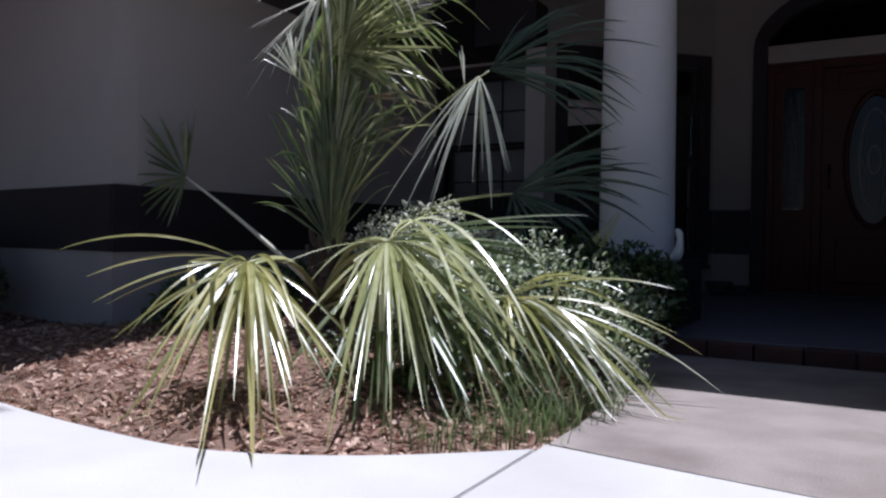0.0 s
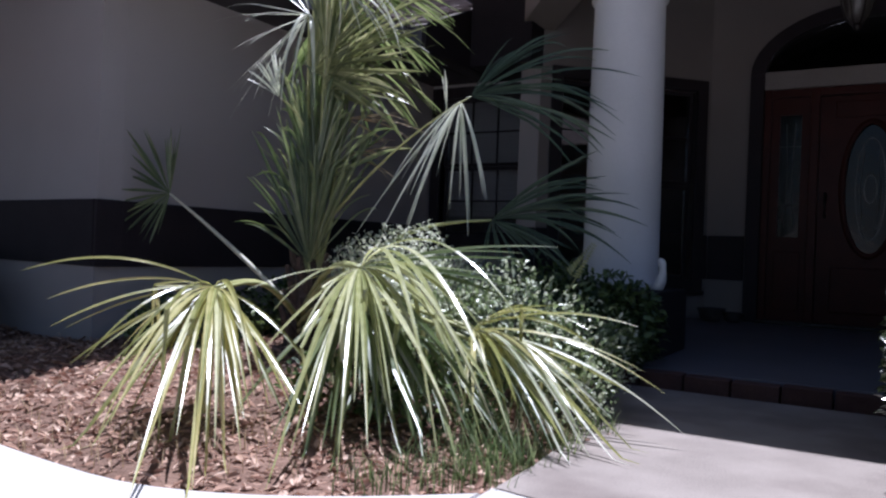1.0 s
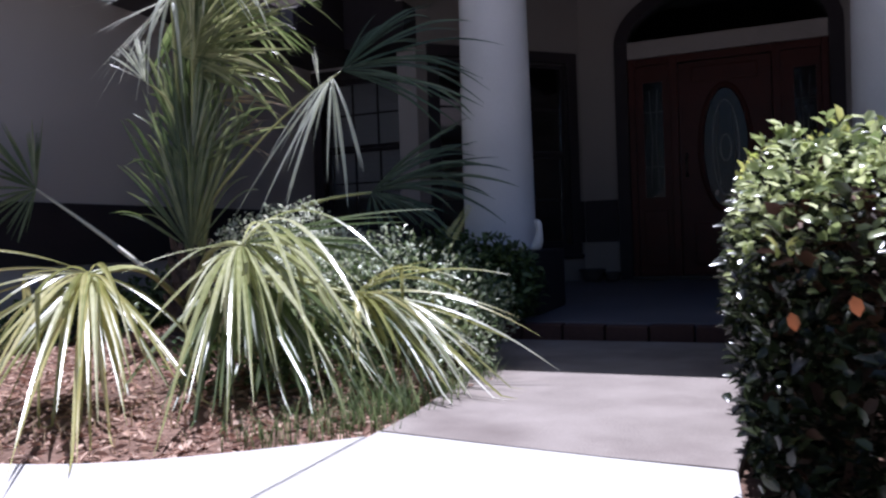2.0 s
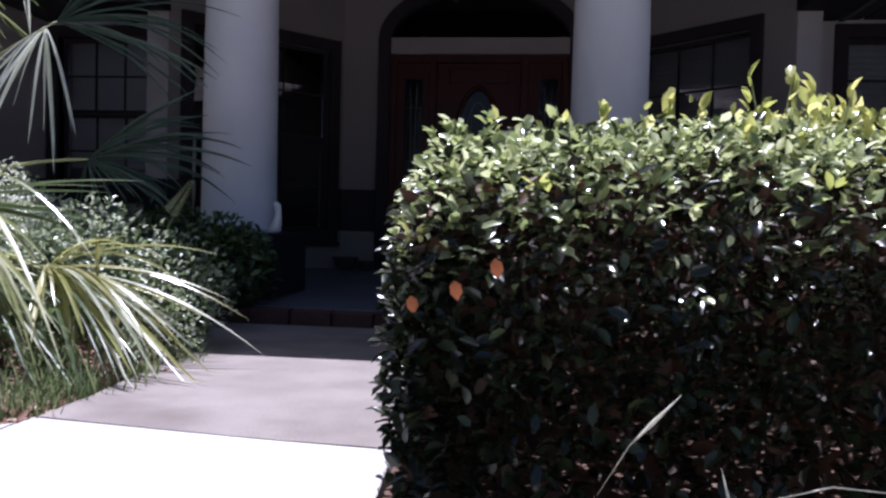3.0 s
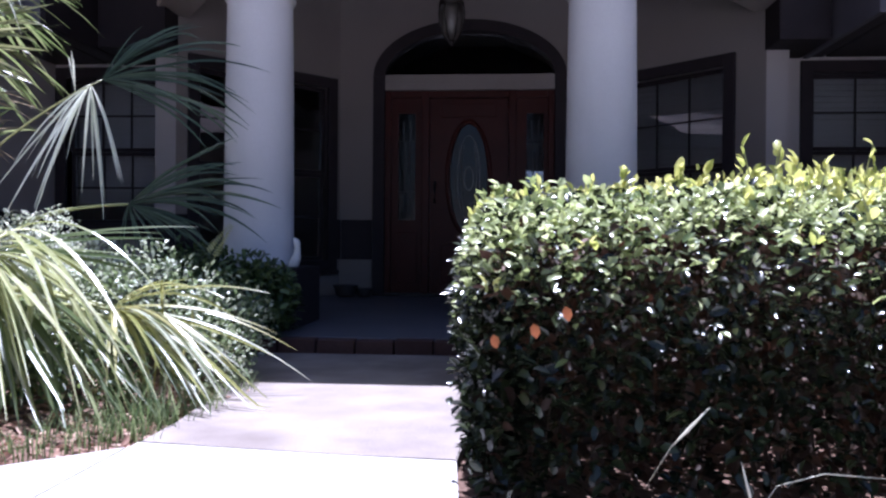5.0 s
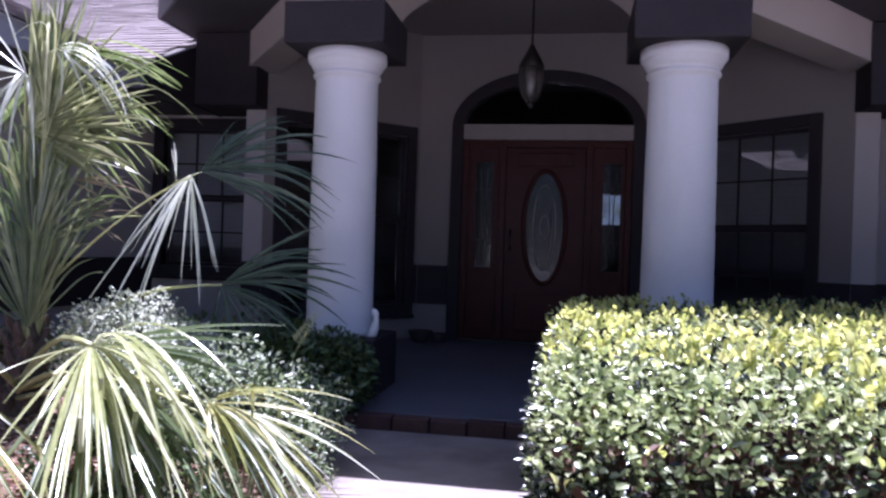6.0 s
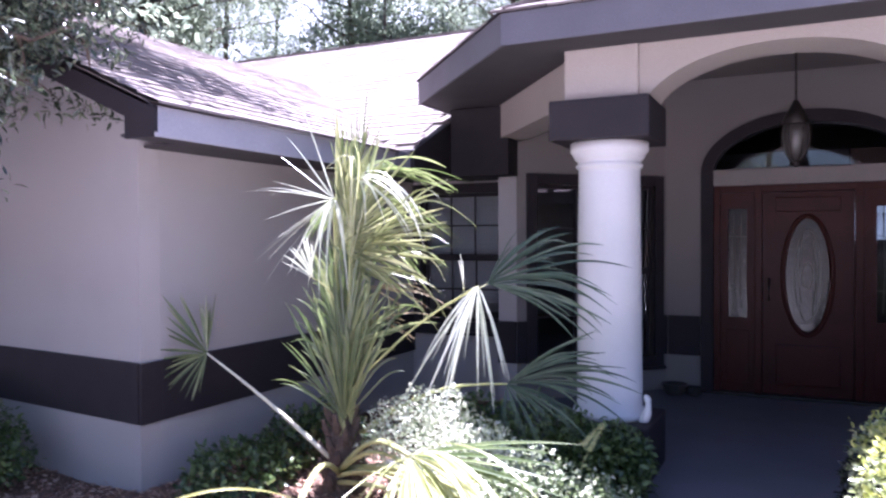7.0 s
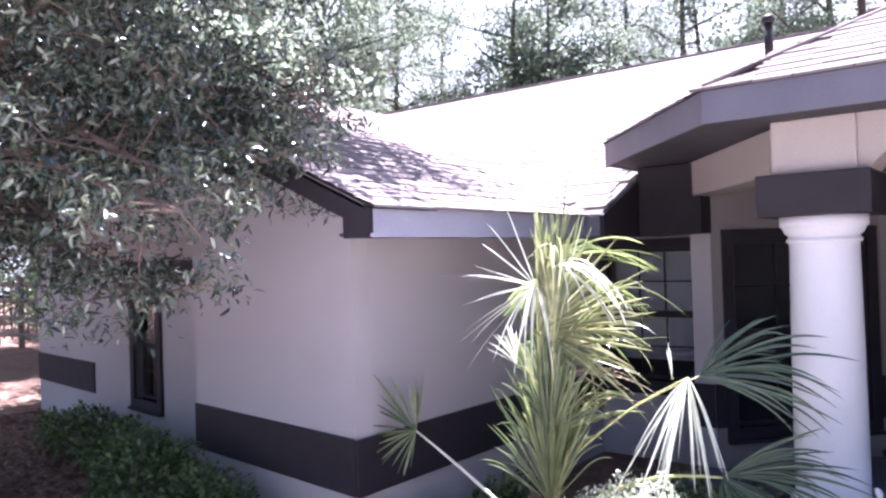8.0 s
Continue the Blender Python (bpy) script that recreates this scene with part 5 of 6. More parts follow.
def hedge_top(x, y):
    return 0.69 + 0.07 * (y - HY0) / (HY1 - HY0) + 0.035 * noise.noise((x * 2.2, y * 2.2, 5)) + 0.02 * (x - HX0) / 2 - 0.035 * max(0, 1 - (x - HX0) / 0.6)


def hedge():
    rng = np.random.default_rng(31)
    ob = tagged(empty("clipped_hedge", Matrix.Translation((HX0, HY0, 0))), "clipped glossy green hedge with yellow-green new growth", "hedge")
    base = np.array([HX0, HY0, 0])

    def put(name, p, out, size, material, label, flat=0.45, stand=0.5, face=0.3):
        n = len(p)
        p = p - np.outer(0.04 * np.clip((p[:, 1] - HY0) / 1.1, 0, 1) * np.clip(1 - (p[:, 0] - HX0) / 0.8, 0, 1), [1, 0, 0])   # the face towards the walk runs a little askew
        along = unit(out * stand + rng.normal(size=(n, 3)) * [0.6, 0.6, 0.4])
        up = unit(out * face + [0, 0, 1.3] + rng.normal(size=(n, 3)) * flat)
        length = size * rng.uniform(0.65, 1.3, n)
        return tagged(part(name, leaves(name, p - base, along, up, length, length * rng.uniform(0.45, 0.62, n), material), material, ob, label), kind="stuff")

    def rounded(x, y, z, top):
        """Draws the edges of the block in a little."""
        ex, ey, ez = 0.16, 0.44, 0.34
        dx, dy, dz = max(0, HX0 + ex - x) / ex, max(0, HY0 + ey - y) / ey, max(0, z - top + ez) / ez
        return dx * dx + dy * dy + dz * dz <= 1

    def surface_height(x, y):
        """The height of the clipped top, falling away over the shoulders."""
        dx, dy = max(0, HX0 + 0.16 - x) / 0.16, max(0, HY0 + 0.44 - y) / 0.44
        return hedge_top(x, y) - 0.34 + 0.34 * math.sqrt(max(0.0, 1 - dx * dx - dy * dy))

    p, o = [], []
    n = 62000
    for _ in range(n):
        pick = rng.random()
        depth = min(abs(rng.normal()) * 0.09, 0.34)
        if pick < 0.46:
            x, y = HX0 + rng.random() ** 1.3 * (HX1 - HX0), HY0 + rng.random() * (HY1 - HY0)
            top = hedge_top(x, y)
            q, out = (x, y, top - depth + 0.015 * rng.normal()), (0, 0, 1)
        elif pick < 0.80:
            x = HX0 + rng.random() ** 1.3 * (HX1 - HX0)
            wave = 0.05 * noise.noise((x * 3, 0, 9))
            z = rng.random() ** 0.55 * 0.74
            depth *= 1 + 0.9 * max(0, 0.5 - z) / 0.5
            q, out = (x, HY0 + depth + wave + 0.05 * noise.noise((x * 4, z * 4, 2)), z), (0, -1, 0.25)
        else:
            y, z = HY0 + rng.random() * (HY1 - HY0), rng.random() ** 0.8 * 0.74
            tuck = 0.07 * max(0, 0.35 - z) / 0.35
            q, out = (HX0 + depth + tuck + 0.06 * noise.noise((3, y * 3, z * 3)), y, z), (-1, 0, 0.25)
        # thins the shade-dark leaves near the top, where the sun-pale ones go
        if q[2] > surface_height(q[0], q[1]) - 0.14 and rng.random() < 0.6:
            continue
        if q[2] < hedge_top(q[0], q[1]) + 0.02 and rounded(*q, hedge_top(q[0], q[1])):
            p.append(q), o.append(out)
    put("foliage", np.array(p), np.array(o, float), 0.034, HEDGE_SHADED, "glossy dark green leaves")
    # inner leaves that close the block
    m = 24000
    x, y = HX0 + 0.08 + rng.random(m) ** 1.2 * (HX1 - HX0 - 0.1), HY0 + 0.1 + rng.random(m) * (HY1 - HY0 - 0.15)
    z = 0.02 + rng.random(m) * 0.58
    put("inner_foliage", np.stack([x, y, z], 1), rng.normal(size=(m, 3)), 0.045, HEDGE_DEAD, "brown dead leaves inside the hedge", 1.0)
    # paler leaves over the upper shoulders, sunlight put into their colour
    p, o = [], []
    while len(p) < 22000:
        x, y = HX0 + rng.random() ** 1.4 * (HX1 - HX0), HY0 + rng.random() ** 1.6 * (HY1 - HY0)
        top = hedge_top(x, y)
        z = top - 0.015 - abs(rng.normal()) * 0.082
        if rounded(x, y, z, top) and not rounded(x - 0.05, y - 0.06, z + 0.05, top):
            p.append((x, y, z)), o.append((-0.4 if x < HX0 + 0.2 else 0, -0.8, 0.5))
    put("sunlit_foliage", np.array(p), np.array(o, float), 0.028, HEDGE_SUNLIT, "light green half-grown leaves", 0.5, 0.6, 1.5)
    # new growth on the top
    p, m = [], 8000
    while len(p) < m:
        x, y = HX0 + 0.06 + rng.random() ** 1.2 * (HX1 - HX0), HY0 + 0.08 + rng.random() * (HY1 - HY0)
        if noise.noise((x * 1.3, y * 1.3, 1)) + 0.55 * (x - HX0) - 0.32 > rng.normal() * 0.35:
            c = np.array([x, y, surface_height(x, y) - 0.01 + 0.02 * rng.random()])
            for _ in range(4):
                p.append(c + rng.normal(size=3) * [0.014, 0.014, 0.012])
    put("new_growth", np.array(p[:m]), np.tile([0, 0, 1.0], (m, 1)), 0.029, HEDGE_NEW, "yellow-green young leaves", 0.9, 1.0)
    # single shoots that stand proud of the top
    bm = bmesh.new()
    p, out = [], []
    for k in range(110):
        tall = k < 20   # a taller group further along
        x, y = HX0 + 0.25 + rng.random() * 2.6, HY0 + 0.2 + abs(rng.normal()) * 0.5
        if tall:
            x, y = 1.75 + rng.random() * 1.0, HY0 + 0.18 + rng.random() * 0.35
        if y > HY1:
            continue
        z, h_ = surface_height(x, y) - 0.03, rng.uniform(0.09, 0.14) if tall else rng.uniform(0.04, 0.085)
        tip = Vector((x + rng.normal() * 0.02, y + rng.normal() * 0.02, z + h_)) - Vector(base)
        tube(bm, [Vector((x, y, z)) - Vector(base), tip], [0.0025, 0.0015], 4)
        for step in range(6):
            p.append(np.array(tip) + base - [0, 0, h_ * 0.75 * step / 6])
            out.append([rng.normal() * 0.4, rng.normal() * 0.4, 1])
    tagged(part("shoot", bm, STALK, ob), kind="stuff")
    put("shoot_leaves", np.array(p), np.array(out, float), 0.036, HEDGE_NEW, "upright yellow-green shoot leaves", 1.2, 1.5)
    # pale shoots at the end beside the walk
    p, out = [], []
    for k in range(11):
        x, y = HX0 + rng.uniform(0.1, 0.42), HY0 + rng.uniform(0.3, 0.9)
        z, h_ = surface_height(x, y) - 0.02, rng.uniform(0.035, 0.06)
        tip = np.array([x - 0.02 + rng.normal() * 0.015, y + rng.normal() * 0.015, z + h_])
        part("shoot", tube(bmesh.new(), [Vector((x, y, z)) - Vector(base), Vector(tip - base)], [0.002, 0.0012], 4), STALK, ob)
        for step in range(5):
            p.append(tip - [0, 0, h_ * 0.7 * step / 5])
            out.append([rng.normal() * 0.6, rng.normal() * 0.6, 0.7])
    put("shoot_leaves", np.array(p), np.array(out, float), 0.03, HEDGE_SUNLIT, "pale glossy shoot leaves", 0.8, 1.2)
    # old orange leaves and stems
    for x, y, z in ((1.125, 1.75, 0.35), (1.201, 1.665, 0.382), (1.26, 1.65, 0.417)):
        me = leaves("old_leaf", [(0, 0, 0)], [(0.25, -0.3, -1)], [(0.1, -1, 0.25)], [0.03], [0.02], HEDGE_OLD, 0.1)
        part("old_leaf", me, HEDGE_OLD, ob, "orange fading leaf").location = (x - base[0], y - 0.03 - base[1], z + 0.03)
    bm = bmesh.new()
    for _ in range(420):
        x, y = HX0 + 0.16 + rng.random() * 3.0, HY0 + 0.2 + rng.random() * 1.5
        foot = Vector((x, y, -0.03)) - Vector(base)
        end = Vector((max(HX0 + 0.14, x + rng.normal() * 0.14), max(HY0 + 0.2, y + rng.normal() * 0.14), rng.uniform(0.4, 0.62))) - Vector(base)
        tube(bm, [foot, foot.lerp(end, 0.5) + Vector((rng.normal() * 0.03, rng.normal() * 0.03, 0)), end], [0.006, 0.004, 0.0015], 5)
    tagged(part("stem", bm, BARK, ob, "brown woody stems"), kind="stuff")
    return ob


hedge()


# ---- small plants in the bed ----
def blades(name, spots, count, length, width, material, label, category, seed, kind=""):
    """Tufts of bending grass blades at (x, y) spots."""
    rng = random.Random(seed)
    v, f = [], []
    for sx, sy, spread in spots:
        for _ in range(count):
            x, y = sx + rng.gauss(0, spread), sy + rng.gauss(0, spread)
            if y < bed_edge(min(x, JX)) + 0.03:
                y = bed_edge(min(x, JX)) + 0.03 + abs(rng.gauss(0, 0.03))
            a = rng.uniform(0, 2 * math.pi)
            d = Vector((math.cos(a) * 0.5, math.sin(a) * 0.5, 1)).normalized()
            far, w = length * rng.uniform(0.4, 1.2), width * rng.uniform(0.7, 1.3)
            p = Vector((x, y, ground_height(x, y) - 0.01))
            s = Vector((-math.sin(a), math.cos(a), 0))
            start = len(v)
            for k in range(6):
                u = k / 5
                v += [p + s * w * (1 - u) / 2, p - s * w * (1 - u) / 2]
                if k:
                    b = start + 2 * (k - 1)
                    f.append((b, b + 1, b + 3, b + 2))
                d = (d + Vector((0, 0, -1)) * 0.33 * u * rng.uniform(0.6, 1.4)).normalized()
                p = p + d * far / 5
                p.z = max(p.z, 0.005)
    ob = part(name, mesh_from(name, v, f, material), material)
    return tagged(ob, label, category, kind=kind)


blades("grass_tuft", [(-0.02, 2.66, 0.1), (0.03, 2.52, 0.07)], 34, 0.26, 0.006, GRASS, "tuft of long green grass by the walk", "grass", 41, "stuff")
blades("grass_tuft", [(-0.2, 2.8, 0.1)], 40, 0.28, 0.006, GRASS, "tuft of long green grass beneath the fronds", "grass", 42, "stuff")
blades("grass", [(-0.16, 2.16, 0.07), (0.0, 2.3, 0.07), (0.03, 2.45, 0.07), (-0.1, 2.45, 0.09), (0.05, 2.6, 0.06), (0.1, 2.8, 0.04), (0.12, 3.05, 0.05)], 80, 0.1, 0.004, GRASS,
       "short green grass along the bed's edge", "grass", 43, "stuff")
blades("grass", [(-1.3, 2.0, 0.25), (-1.9, 2.15, 0.25), (-0.9, 1.95, 0.15), (-2.6, 2.4, 0.3), (-0.6, 2.3, 0.2)], 60, 0.06, 0.004, PALM_DRY, "thin dry grass in the leaf litter", "grass", 44, "stuff")


def fern(at, axis, length, label):
    rng = np.random.default_rng(45)
    ob = tagged(empty("fern_frond", Matrix.Translation(at)), label, "fern")
    axis = Vector(axis).normalized()
    foot = Vector((0, 0, -at[2] + 0.05)) - Vector((axis.x, axis.y, 0)) * 0.15
    part("stem", tube(bmesh.new(), [foot, (0, 0, -0.05), axis * length], [0.004, 0.003, 0.001], 5), STALK, ob)
    p, d = [], []
    side = axis.cross(Vector((0.3, -1, 0.4))).normalized()
    for k in range(13):
        for s in (-1, 1):
            p.append(axis * length * (0.1 + 0.9 * k / 13))
            d.append(side * s + axis * 0.45)
    size = 0.042 * np.repeat(np.linspace(1, 0.4, 13), 2)
    for k in range(len(p)):
        part("leaflet", leaves("leaflet", [p[k]], [d[k]], [(0.3, -1, 0.6)], [size[k]], [size[k] * 0.28], PALM_YELLOW), PALM_YELLOW, ob)


fern((-0.19, 3.57, 0.50), (0.5, 0.05, 0.75), 0.19, "single yellow-green fern frond")


def litter(name, count, place, size, label, seed, material=LITTER):
    rng = np.random.default_rng(seed)
    xy = np.array([place(rng) for _ in range(count)])
    z = np.array([ground_height(x, y) for x, y in xy]) + rng.uniform(0.0, 0.012, count)
    p = np.column_stack([xy, z])
    a = rng.uniform(0, 2 * np.pi, count)
    along = np.column_stack([np.cos(a), np.sin(a), rng.normal(size=count) * 0.25])
    up = unit(np.array([0, 0, 1.0]) + rng.normal(size=(count, 3)) * 0.4)
    length = size * rng.uniform(0.5, 1.4, count)
    ob = part(name, leaves(name, p, along, up, length, length * rng.uniform(0.25, 0.5, count), material, 0.4, -0.1), material)
    return tagged(ob, label, "leaf litter", kind="stuff")


def in_bed(rng):
    while True:
        x, y = rng.uniform(-4.2, 0.2), rng.uniform(1.6, 5.2)
        if y > bed_edge(min(x, JX)) + 0.03 and (x < 0.05 or y < 3.9):
            return x, y


litter("leaf_litter", 15000, in_bed, 0.04, "brown dead leaves and bark chips covering the bed", 51)
litter("leaf_litter", 12000, lambda rng: (rng.uniform(-11, -4.2), rng.uniform(0.5, 5.4)), 0.07, "dark decayed oak leaves on the shaded ground", 52, LITTER_SHADED)


# ---- trees ----
def limb(bm, points, r0, r1):
    n = len(points)
    tube(bm, points, [r0 + (r1 - r0) * k / (n - 1) for k in range(n)], 7)


def walk_limb(rng, start, way, length, steps, wander, lift=0.0):
    p, d, out = Vector(start), Vector(way).normalized(), [Vector(start)]
    for _ in range(steps):
        d = (d + Vector((rng.normal() * wander, rng.normal() * wander, rng.normal() * wander + lift))).normalized()
        p = p + d * length / steps
        out.append(p.copy())
    return out


def leaf_spray(rng, centers, per, spread, size, material, slim=0.36, name="crown", plain=False):
    c = np.repeat(np.array(centers), per, 0)
    n = len(c)
    p = c + rng.normal(size=(n, 3)) * spread * np.array([1, 1, 0.7])
    along = unit(rng.normal(size=(n, 3)) + [0, 0, -0.35])
    up = unit([0, 0, 1] + rng.normal(size=(n, 3)) * 0.6)
    length = size * rng.uniform(0.6, 1.35, n)
    return leaves(name, p, along, up, length, length * slim * rng.uniform(0.8, 1.2, n), material, plain=plain)


def oak():
    """The broad-leaved tree whose limbs reach in front of the gable."""
    rng = np.random.default_rng(61)
    at = Vector((-6.85, 1.9, 0))
    ob = tagged(empty("oak_tree", Matrix.Translation(at)), "shady oak with small glossy leaves on low limbs", "tree")
    bm = bmesh.new()
    limb(bm, [(0, 0, -0.1), (0.05, 0, 1.2), (0.0, 0.1, 2.4), (-0.2, 0.2, 4.0), (-0.3, 0.3, 6.0)], 0.24, 0.1)
    part("trunk", bm, BARK, ob, "rough brown trunk", True)
    runs = [[(0.05, 0, 2.1), (1.4, 0.0, 3.1), (2.7, 0.0, 3.45), (3.6, -0.05, 3.25), (4.05, -0.1, 2.95)],
            [(0.05, 0, 2.3), (1.5, -0.1, 2.9), (2.8, -0.3, 2.75), (3.7, -0.35, 2.5), (4.5, -0.35, 2.28)],
            [(0.05, 0, 1.9), (1.6, -0.1, 2.6), (2.5, -0.15, 2.4), (3.2, -0.15, 2.1), (3.8, -0.15, 1.85)],
            [(-0.1, 0.1, 3.0), (1.2, 0.4, 4.0), (2.5, 0.7, 4.6), (3.6, 0.8, 4.6), (4.3, 0.7, 4.3)],
            [(-0.2, 0.2, 3.6), (1.0, -0.1, 4.6), (2.3, -0.2, 5.2), (3.6, -0.2, 5.3)],
            [(0.05, 0, 2.2), (1.2, -0.2, 3.3), (2.4, -0.3, 3.2), (3.4, -0.25, 2.8), (4.0, -0.2, 2.55)],
            [(0.0, 0.1, 2.6), (1.0, 0.2, 3.7), (2.2, 0.3, 4.1), (3.3, 0.3, 3.9), (4.2, 0.2, 3.5)],
            [(0.0, 0.05, 2.6), (1.2, 0.6, 3.2), (2.4, 0.9, 3.4), (3.4, 0.9, 3.2), (4.2, 0.8, 2.9)],
            [(0.1, 0, 2.4), (1.4, 0.2, 3.0), (2.6, 0.4, 3.05), (3.5, 0.4, 2.85), (4.2, 0.4, 2.6)],
            [(0.1, 0, 2.5), (1.4, 0.1, 3.4), (2.6, 0.2, 3.5), (3.3, 0.3, 3.3), (3.9, 0.3, 3.0)],
            [(0.1, 0.1, 2.6), (1.4, 0.6, 3.4), (2.6, 0.85, 3.3), (3.4, 0.85, 3.0), (4.1, 0.8, 2.68)],
            [(0.1, 0.1, 2.7), (1.4, 0.7, 3.6), (2.6, 0.95, 3.6), (3.4, 0.95, 3.35), (4.0, 0.9, 3.05)],
            [(0.1, 0.1, 2.6), (1.4, 0.6, 3.2), (2.4, 0.7, 3.0), (3.1, 0.7, 2.75), (3.7, 0.7, 2.5)],
            [(0, 0.1, 3.2), (0.9, 1.0, 4.4), (1.9, 1.8, 5.0), (2.7, 2.3, 4.9), (3.3, 2.6, 4.6)],
            [(0, 0.1, 3.0), (0.9, 0.7, 4.0), (1.9, 1.3, 4.5), (2.6, 1.7, 4.5), (3.2, 1.9, 4.3)],
            # limbs that reach out of view, added for their shade
            [(0, -0.1, 2.8), (0.3, -1.3, 4.0), (0.6, -2.4, 4.6), (0.9, -3.4, 4.6)],
            [(0, -0.1, 3.4), (1.2, -1.2, 4.6), (2.2, -2.0, 5.2), (3.0, -2.6, 5.2)],
            [(0, 0, 3.8), (-1.2, -0.8, 4.8), (-2.4, -1.4, 5.2)],
            [(0, 0, 4.2), (0.8, 0.6, 5.4), (1.8, 1.2, 6.0), (2.8, 1.0, 6.2)],
            [(0, 0, 4.4), (1.0, -0.6, 5.8), (2.2, -0.8, 6.4)],
            [(0, 0, 2.2), (0.6, -0.4, 2.4), (1.4, -0.8, 2.2), (2.0, -1.0, 1.8)],
            [(0, 0, 2.4), (0.8, 0.3, 2.5), (1.6, 0.5, 2.2), (2.2, 0.6, 1.8)],
            [(0, 0, 2.0), (0.6, -0.9, 2.6), (1.0, -1.6, 2.5), (1.4, -2.2, 2.2)],
            [(0, 0, 2.3), (0.9, -0.1, 2.9), (1.7, -0.2, 2.8), (2.6, -0.3, 2.3)]]
    # unseen high crown over the roof and the drive, added to shade the ground before the gable
    for k in range(10):
        y = -2.3 + 0.62 * k
        for z, x1 in ((5.5, 3.6), (6.1, 3.2)):
            reach = x1 + (0.55 if 0.1 < y < 1.6 else 0.0)
            runs.append([(-0.3, 0.3, z - 0.4), (0.8, y * 0.7, z), (2.2, y, z + 0.1), (reach, y + 0.1, z)])
            runs.append([(-0.3, 0.3, z - 0.4), (-1.2, y * 0.8, z), (-2.6, y, z - 0.1)])
    centers = []
    bm = bmesh.new()
    for i, run in enumerate(runs):
        limb(bm, [Vector(p) for p in run], 0.06, 0.012)
        for a, b in zip(run, run[1:]):
            for u in np.linspace(0, 1, 7):
                c = Vector(a).lerp(Vector(b), float(u))
                for _ in range(2):
                    q = c + Vector((rng.normal() * 0.2, rng.normal() * 0.28, rng.normal() * 0.18 - 0.02))
                    if c.x > 0.5 or c.y < -0.5 or c.z > 4:
                        limb(bm, [c, c.lerp(q, 0.6) + Vector((0, 0, 0.04)), q], 0.008, 0.002)
                        centers.append(q)
    tagged(part("limb", bm, BARK, ob, "thin brown limbs", True), kind="stuff")
    high = [c for c in centers if c.z > 5.0]
    centers = [c for c in centers if c.z <= 5.0]
    tagged(part("upper_crown", leaf_spray(rng, high, 36, 0.2, 0.14, OAK_LEAF, plain=2), OAK_LEAF, ob, "dense leaves of the high crown"), kind="stuff")
    tagged(part("crown", leaf_spray(rng, centers, 64, 0.08, 0.06, OAK_LEAF, 0.3), OAK_LEAF, ob, "small glossy grey-green leaves"), kind="stuff")


oak()


def far_tree(seed, height, label, pine):
    rng = np.random.default_rng(seed)
    ob = tagged(empty("tree"), label, "tree", "trees round the house")
    bm = bmesh.new()
    spine = walk_limb(rng, (0, 0, -0.2), (0, 0, 1), height, 8, 0.05)
    limb(bm, spine, 0.16, 0.04)
    part("trunk", bm, BARK, ob, "tall bare trunk", True)
    bm = bmesh.new()
    centers = []
    for k in range(22 if pine else 28):
        u = rng.uniform(0.42 if pine else 0.25, 1.0)
        base = spine[int(u * 8 - 1e-6)].lerp(spine[min(8, int(u * 8 - 1e-6) + 1)], (u * 8) % 1)
        a = rng.uniform(0, 2 * np.pi)
        far = (1.15 - u) * height * (0.26 if pine else 0.38) + 0.5
        run = walk_limb(rng, base, (math.cos(a), math.sin(a), 0.25), far, 4, 0.18)
        limb(bm, run, 0.05, 0.012)
        for p in run[1:]:
            for _ in range(3):
                centers.append(p + Vector(rng.normal(size=3) * 0.42))
    tagged(part("limb", bm, BARK, ob), kind="stuff")
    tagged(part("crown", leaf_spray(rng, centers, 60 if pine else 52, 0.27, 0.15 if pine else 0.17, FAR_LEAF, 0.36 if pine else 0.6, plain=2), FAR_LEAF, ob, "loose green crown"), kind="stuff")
    return ob


makers = [far_tree(71, 15, "tall slender pine near the house", True), far_tree(72, 12, "broad leafy tree near the house", False), far_tree(73, 17, "tall slender pine near the house", True)]
tree_rng = random.Random(7)
# those at negative y are out of view, added to dim the sky light
spots = [(-14, -17), (-5, -16), (-1, -22), (8, -20), (16, -6), (-22, -4), (-22, 24.5), (-16.2, 26), (-11, 26.5), (-8, 24), (-5, 27.5), (-2.5, 22.5), (-13.5, 30), (-26, 26), (-31, 23), (-27, 29), (-24, 22), (-20.5, 27), (-18, 21), (-17.6, 30), (-14.6, 24), (-9.1, 28.5), (-12.3, 23.2), (-6.5, 31), (-3.8, 25), (-1.5, 29), (1.5, 24), (4.5, 28), (8, 25), (-33, 15), (-28, 12), (-24, 16), (12, 30), (-36, 30), (-15.5, 9.5), (-18, 6.5), (-21, 11), (-17, 13), (-23, 7), (-14.5, 14), (-20, 3), (-26, 5), (-12.5, -1), (-11, -5), (-9, -9), (-14, -8), (-12.4, 6.4), (-18.5, 9), (-15, 4.8)]
for i, (x, y) in enumerate(spots):
    m = Matrix.Translation((x, y, -0.05)) @ Matrix.Rotation(tree_rng.uniform(0, 6.28), 4, "Z")
    if i < 3:
        makers[i].matrix_basis = m
    else:
        copy_thing(makers[i % 3], m)


# ---- bright distance behind the woods ----
arc = [(70 * math.sin(a), 70 * math.cos(a)) for a in np.linspace(-1.25, 0.75, 25)]
v = [(x, y, z) for x, y in arc for z in (-1.0, 48.0)]
f = [(2 * i, 2 * i + 2, 2 * i + 3, 2 * i + 1) for i in range(24)]
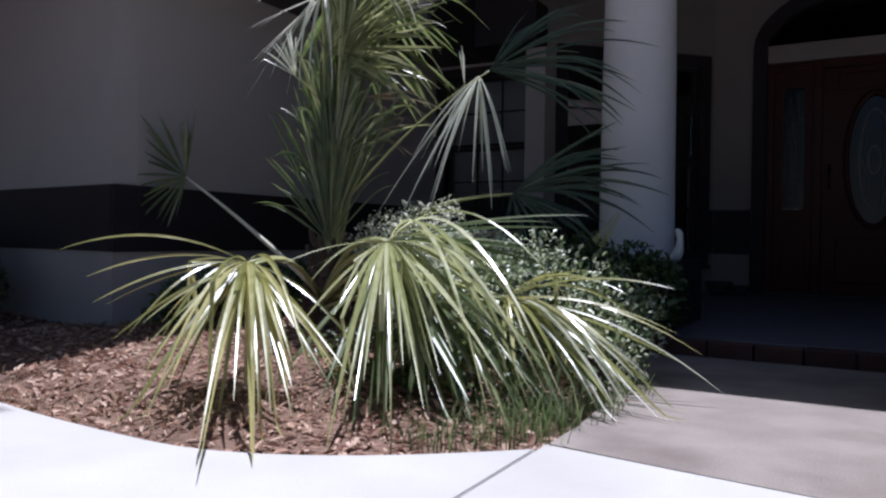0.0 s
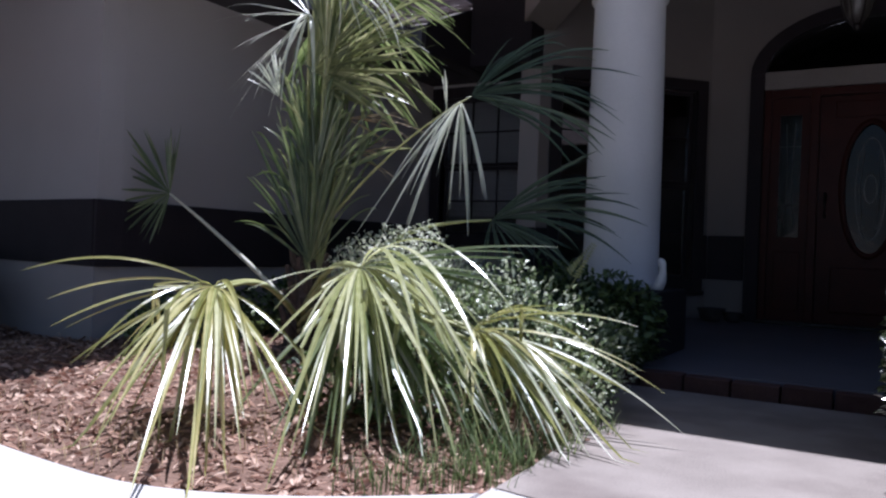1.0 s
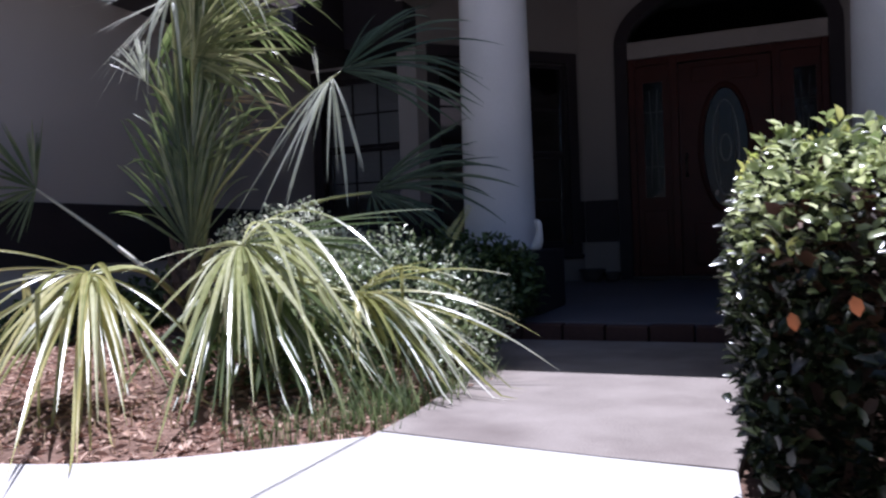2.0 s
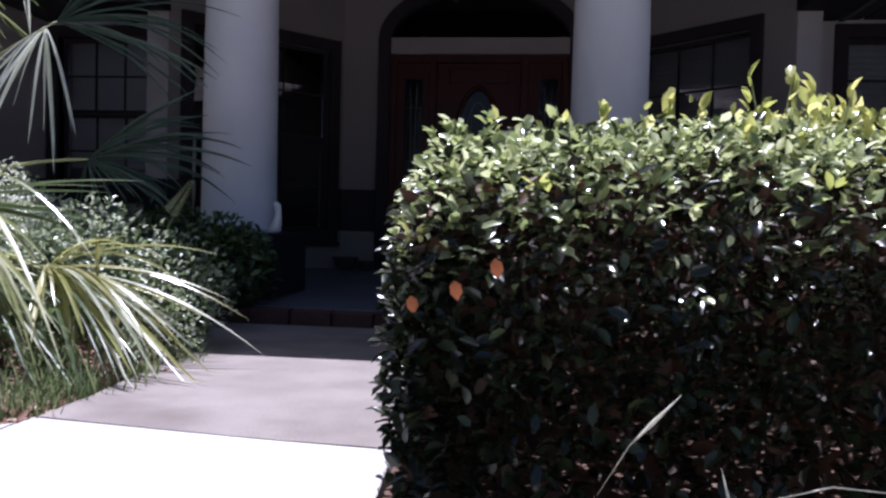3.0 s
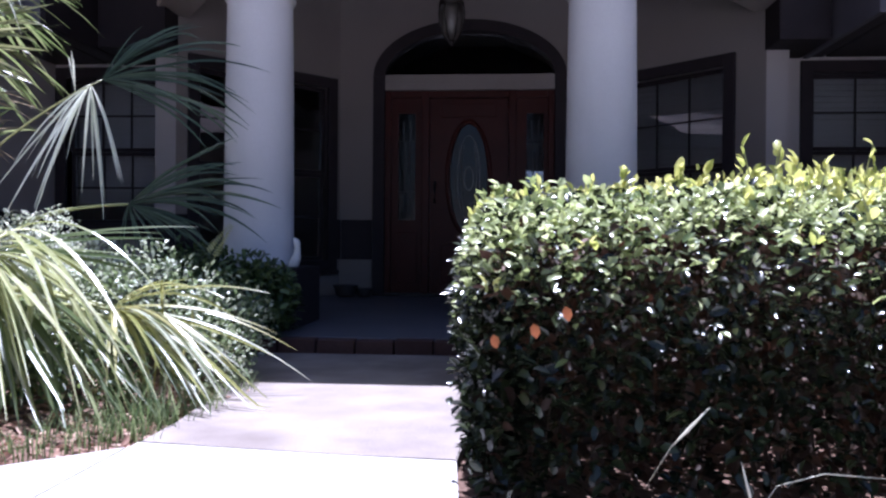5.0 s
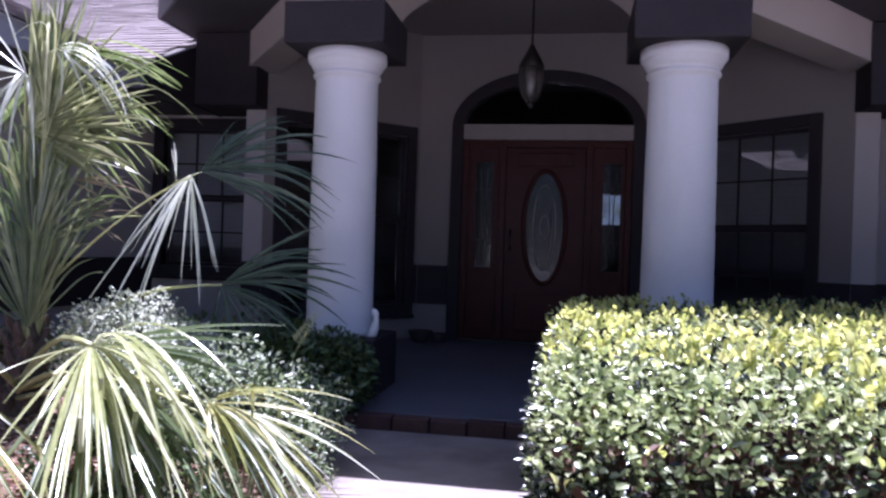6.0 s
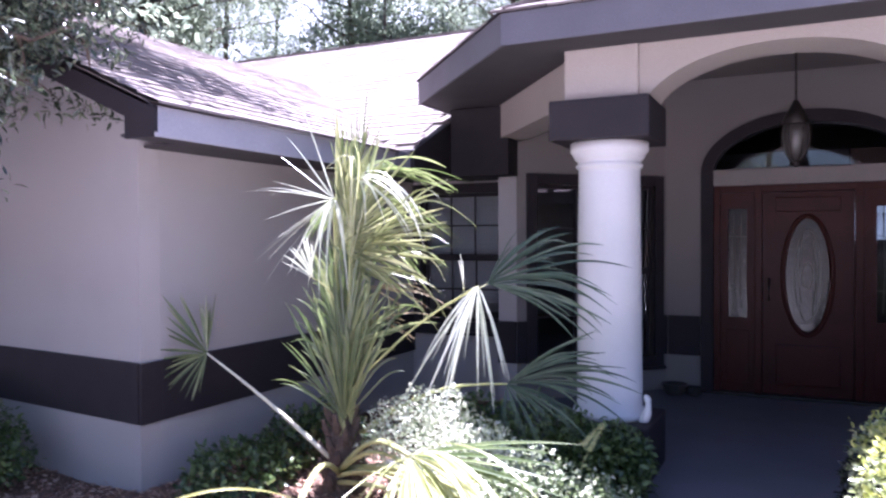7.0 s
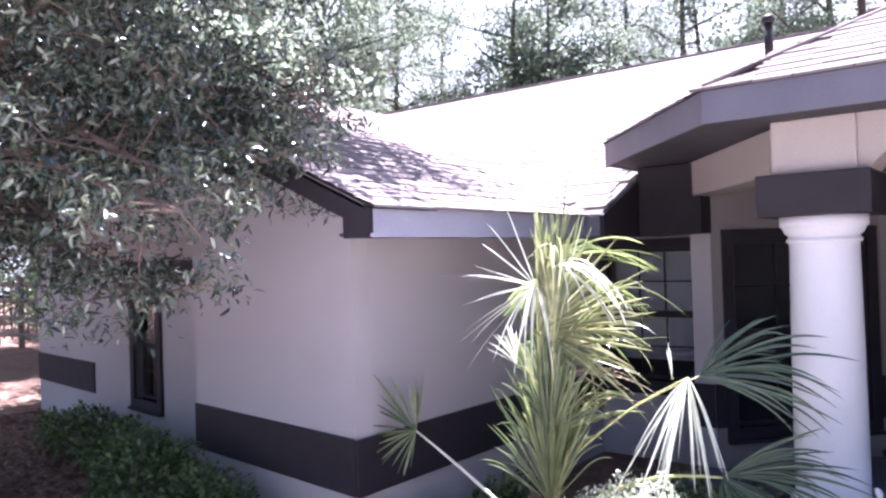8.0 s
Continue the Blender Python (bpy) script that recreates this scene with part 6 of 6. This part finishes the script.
tagged(part("backdrop", mesh_from("backdrop", v, f, HAZE), HAZE), "bright hazy sky beyond the woods", "sky", kind="structure")

# ---- fence ----
fence = tagged(empty("fence", Matrix.Translation((-13.0, 8.4, 0))), "weathered wooden lattice fence among the trees", "fence")
for k in range(8):
    box_part("post", (-1.5 * k - 0.06, -0.06, -0.1), (-1.5 * k + 0.06, 0.06, 1.85), FENCE_WOOD, fence)
for z in (0.25, 0.7, 1.15, 1.6):
    box_part("rail", (-10.5, -0.09, z), (0, -0.062, z + 0.12), FENCE_WOOD, fence)
for k in range(21):
    box_part("slat", (-0.25 - 0.5 * k - 0.05, 0.062, 0.15), (-0.25 - 0.5 * k + 0.05, 0.085, 1.72), FENCE_WOOD, fence)

# ---- small things on the porch ----
def figurine():
    """A small white bird-like garden figure."""
    bm = bmesh.new()
    lathe(bm, [(0.03, 0.0), (0.034, 0.01), (0.03, 0.05), (0.02, 0.09), (0.017, 0.12), (0.022, 0.145), (0.018, 0.165), (0.006, 0.175)], turns=18)
    for v in bm.verts:
        u = v.co.z / 0.175
        v.co.x += 0.03 * math.sin(u * 2.6) - 0.012
    return tagged(part("garden_figurine", bm, CERAMIC, None, "", True), "small white ceramic garden figurine on the column's plinth", "figurine")


figurine().matrix_basis = Matrix.Translation((-0.075, 4.62, 0.43))


def bowl(x, y, r, label):
    ob = tagged(empty("plant_pot", Matrix.Translation((x, y, FLOOR))), label, "pot")
    part("body", lathe(bmesh.new(), [(r * 0.6, 0), (r * 0.8, 0.02), (r, r * 0.9), (r * 0.98, r), (r * 0.85, r), (r * 0.8, r * 0.8)], turns=24), BLACK_CLAY, ob, "", True)
    part("rim", ring(bmesh.new(), [(r * 1.08 * math.cos(k * math.pi / 12), r * 1.08 * math.sin(k * math.pi / 12), r * 0.88) for k in range(24)],
                     [(r * 0.9 * math.cos(k * math.pi / 12), r * 0.9 * math.sin(k * math.pi / 12), r * 0.88) for k in range(24)], (0, 0, r * 0.16)), BLACK_CLAY, ob)
    return ob


bowl(-0.3, 7.28, 0.11, "dark clay pot against the entrance wall")
bowl(-0.13, 7.33, 0.08, "small dark clay pot beside the door")


def weed(points, label, thick):
    """A thin pale stalk standing in front of the hedge."""
    base = Vector((points[0][0], points[0][1], 0))
    bm = bmesh.new()
    tube(bm, [Vector(p) - base for p in points], [0.0006, 0.0008, thick, 0.0005], 5)
    tagged(part("grass_stalk", bm, STALK_PALE, None, "", True), label, "grass").location = base


weed([(1.42, 1.66, 0.1), (1.46, 1.63, 0.185), (1.49, 1.62, 0.222), (1.527, 1.62, 0.262)], "pale dry grass blade leaning from the hedge", 0.0034)
weed([(1.62, 1.64, -0.03), (1.61, 1.62, 0.05), (1.6, 1.62, 0.105), (1.585, 1.62, 0.163)], "pale upright grass blade at the hedge's foot", 0.0034)
weed([(1.56, 1.64, -0.03), (1.65, 1.62, 0.12), (1.735, 1.62, 0.145), (1.855, 1.62, 0.138)], "bent green-white stalk at the hedge's foot", 0.0016)

# ---- single shingles on the near part of the wing roof ----
tabs = []
for w in (0.22, 0.31, 0.37):
    tabs.append((w, mesh_from("shingle", [(0, 0, 0.014), (0, w - 0.006, 0.014), (-0.1875, w - 0.006, 0.0825 + 0.004), (-0.1875, 0, 0.0825 + 0.004), (0, 0, -0.003), (0, w - 0.006, -0.003)],
                                  [(0, 1, 2, 3), (4, 5, 1, 0)], SHINGLE)))
near_rng = random.Random(8)
for r in range(13):
    s, y = -0.04 + 0.15 * r, FRONT - near_rng.random() * 0.02
    while y < MAIN_Y0:
        w, me = tabs[near_rng.choice((0, 1, 1, 2))]
        ob = new("shingle", me)
        ob.parent = roof_wing
        ob.location = (EX - s, y, 2.36 + s * SLOPE + near_rng.uniform(0, 0.005))
        y += w

# ---- single shingles on the porch roof ----
dim_tabs = []
for w, me in tabs:
    me = me.copy()
    me.materials[0] = SHINGLE_DIM
    dim_tabs.append((w, me))
for a, b, up, run, inside in PORCH_PLANES:
    a, d, u = Vector((*a, 0)), Vector((b[0] - a[0], b[1] - a[1], 0)), Vector((*up, 0)).normalized()
    length = d.length
    d.normalize()
    turn = Matrix((-u, d, Vector((0, 0, 1)))).transposed().to_4x4()
    if turn.determinant() < 0:
        turn = Matrix((-u, -d, Vector((0, 0, 1)))).transposed().to_4x4()
        a, d = a + d * length, -d
    for r in range(int(run / 0.15)):
        s, x = -0.04 + 0.15 * r, -near_rng.random() * 0.2
        while x < length:
            w, me = dim_tabs[near_rng.choice((0, 1, 1, 2))]
            mid = a + d * (x + w / 2) + u * (s + 0.075)
            if inside(mid.x, mid.y):
                at = a + d * x + u * s
                ob = new("shingle", me)
                ob.parent = roof_porch
                ob.matrix_basis = Matrix.Translation((at.x, at.y, EAVE_Z["porch"] + s * SLOPE + near_rng.uniform(0, 0.004))) @ turn
            x += w
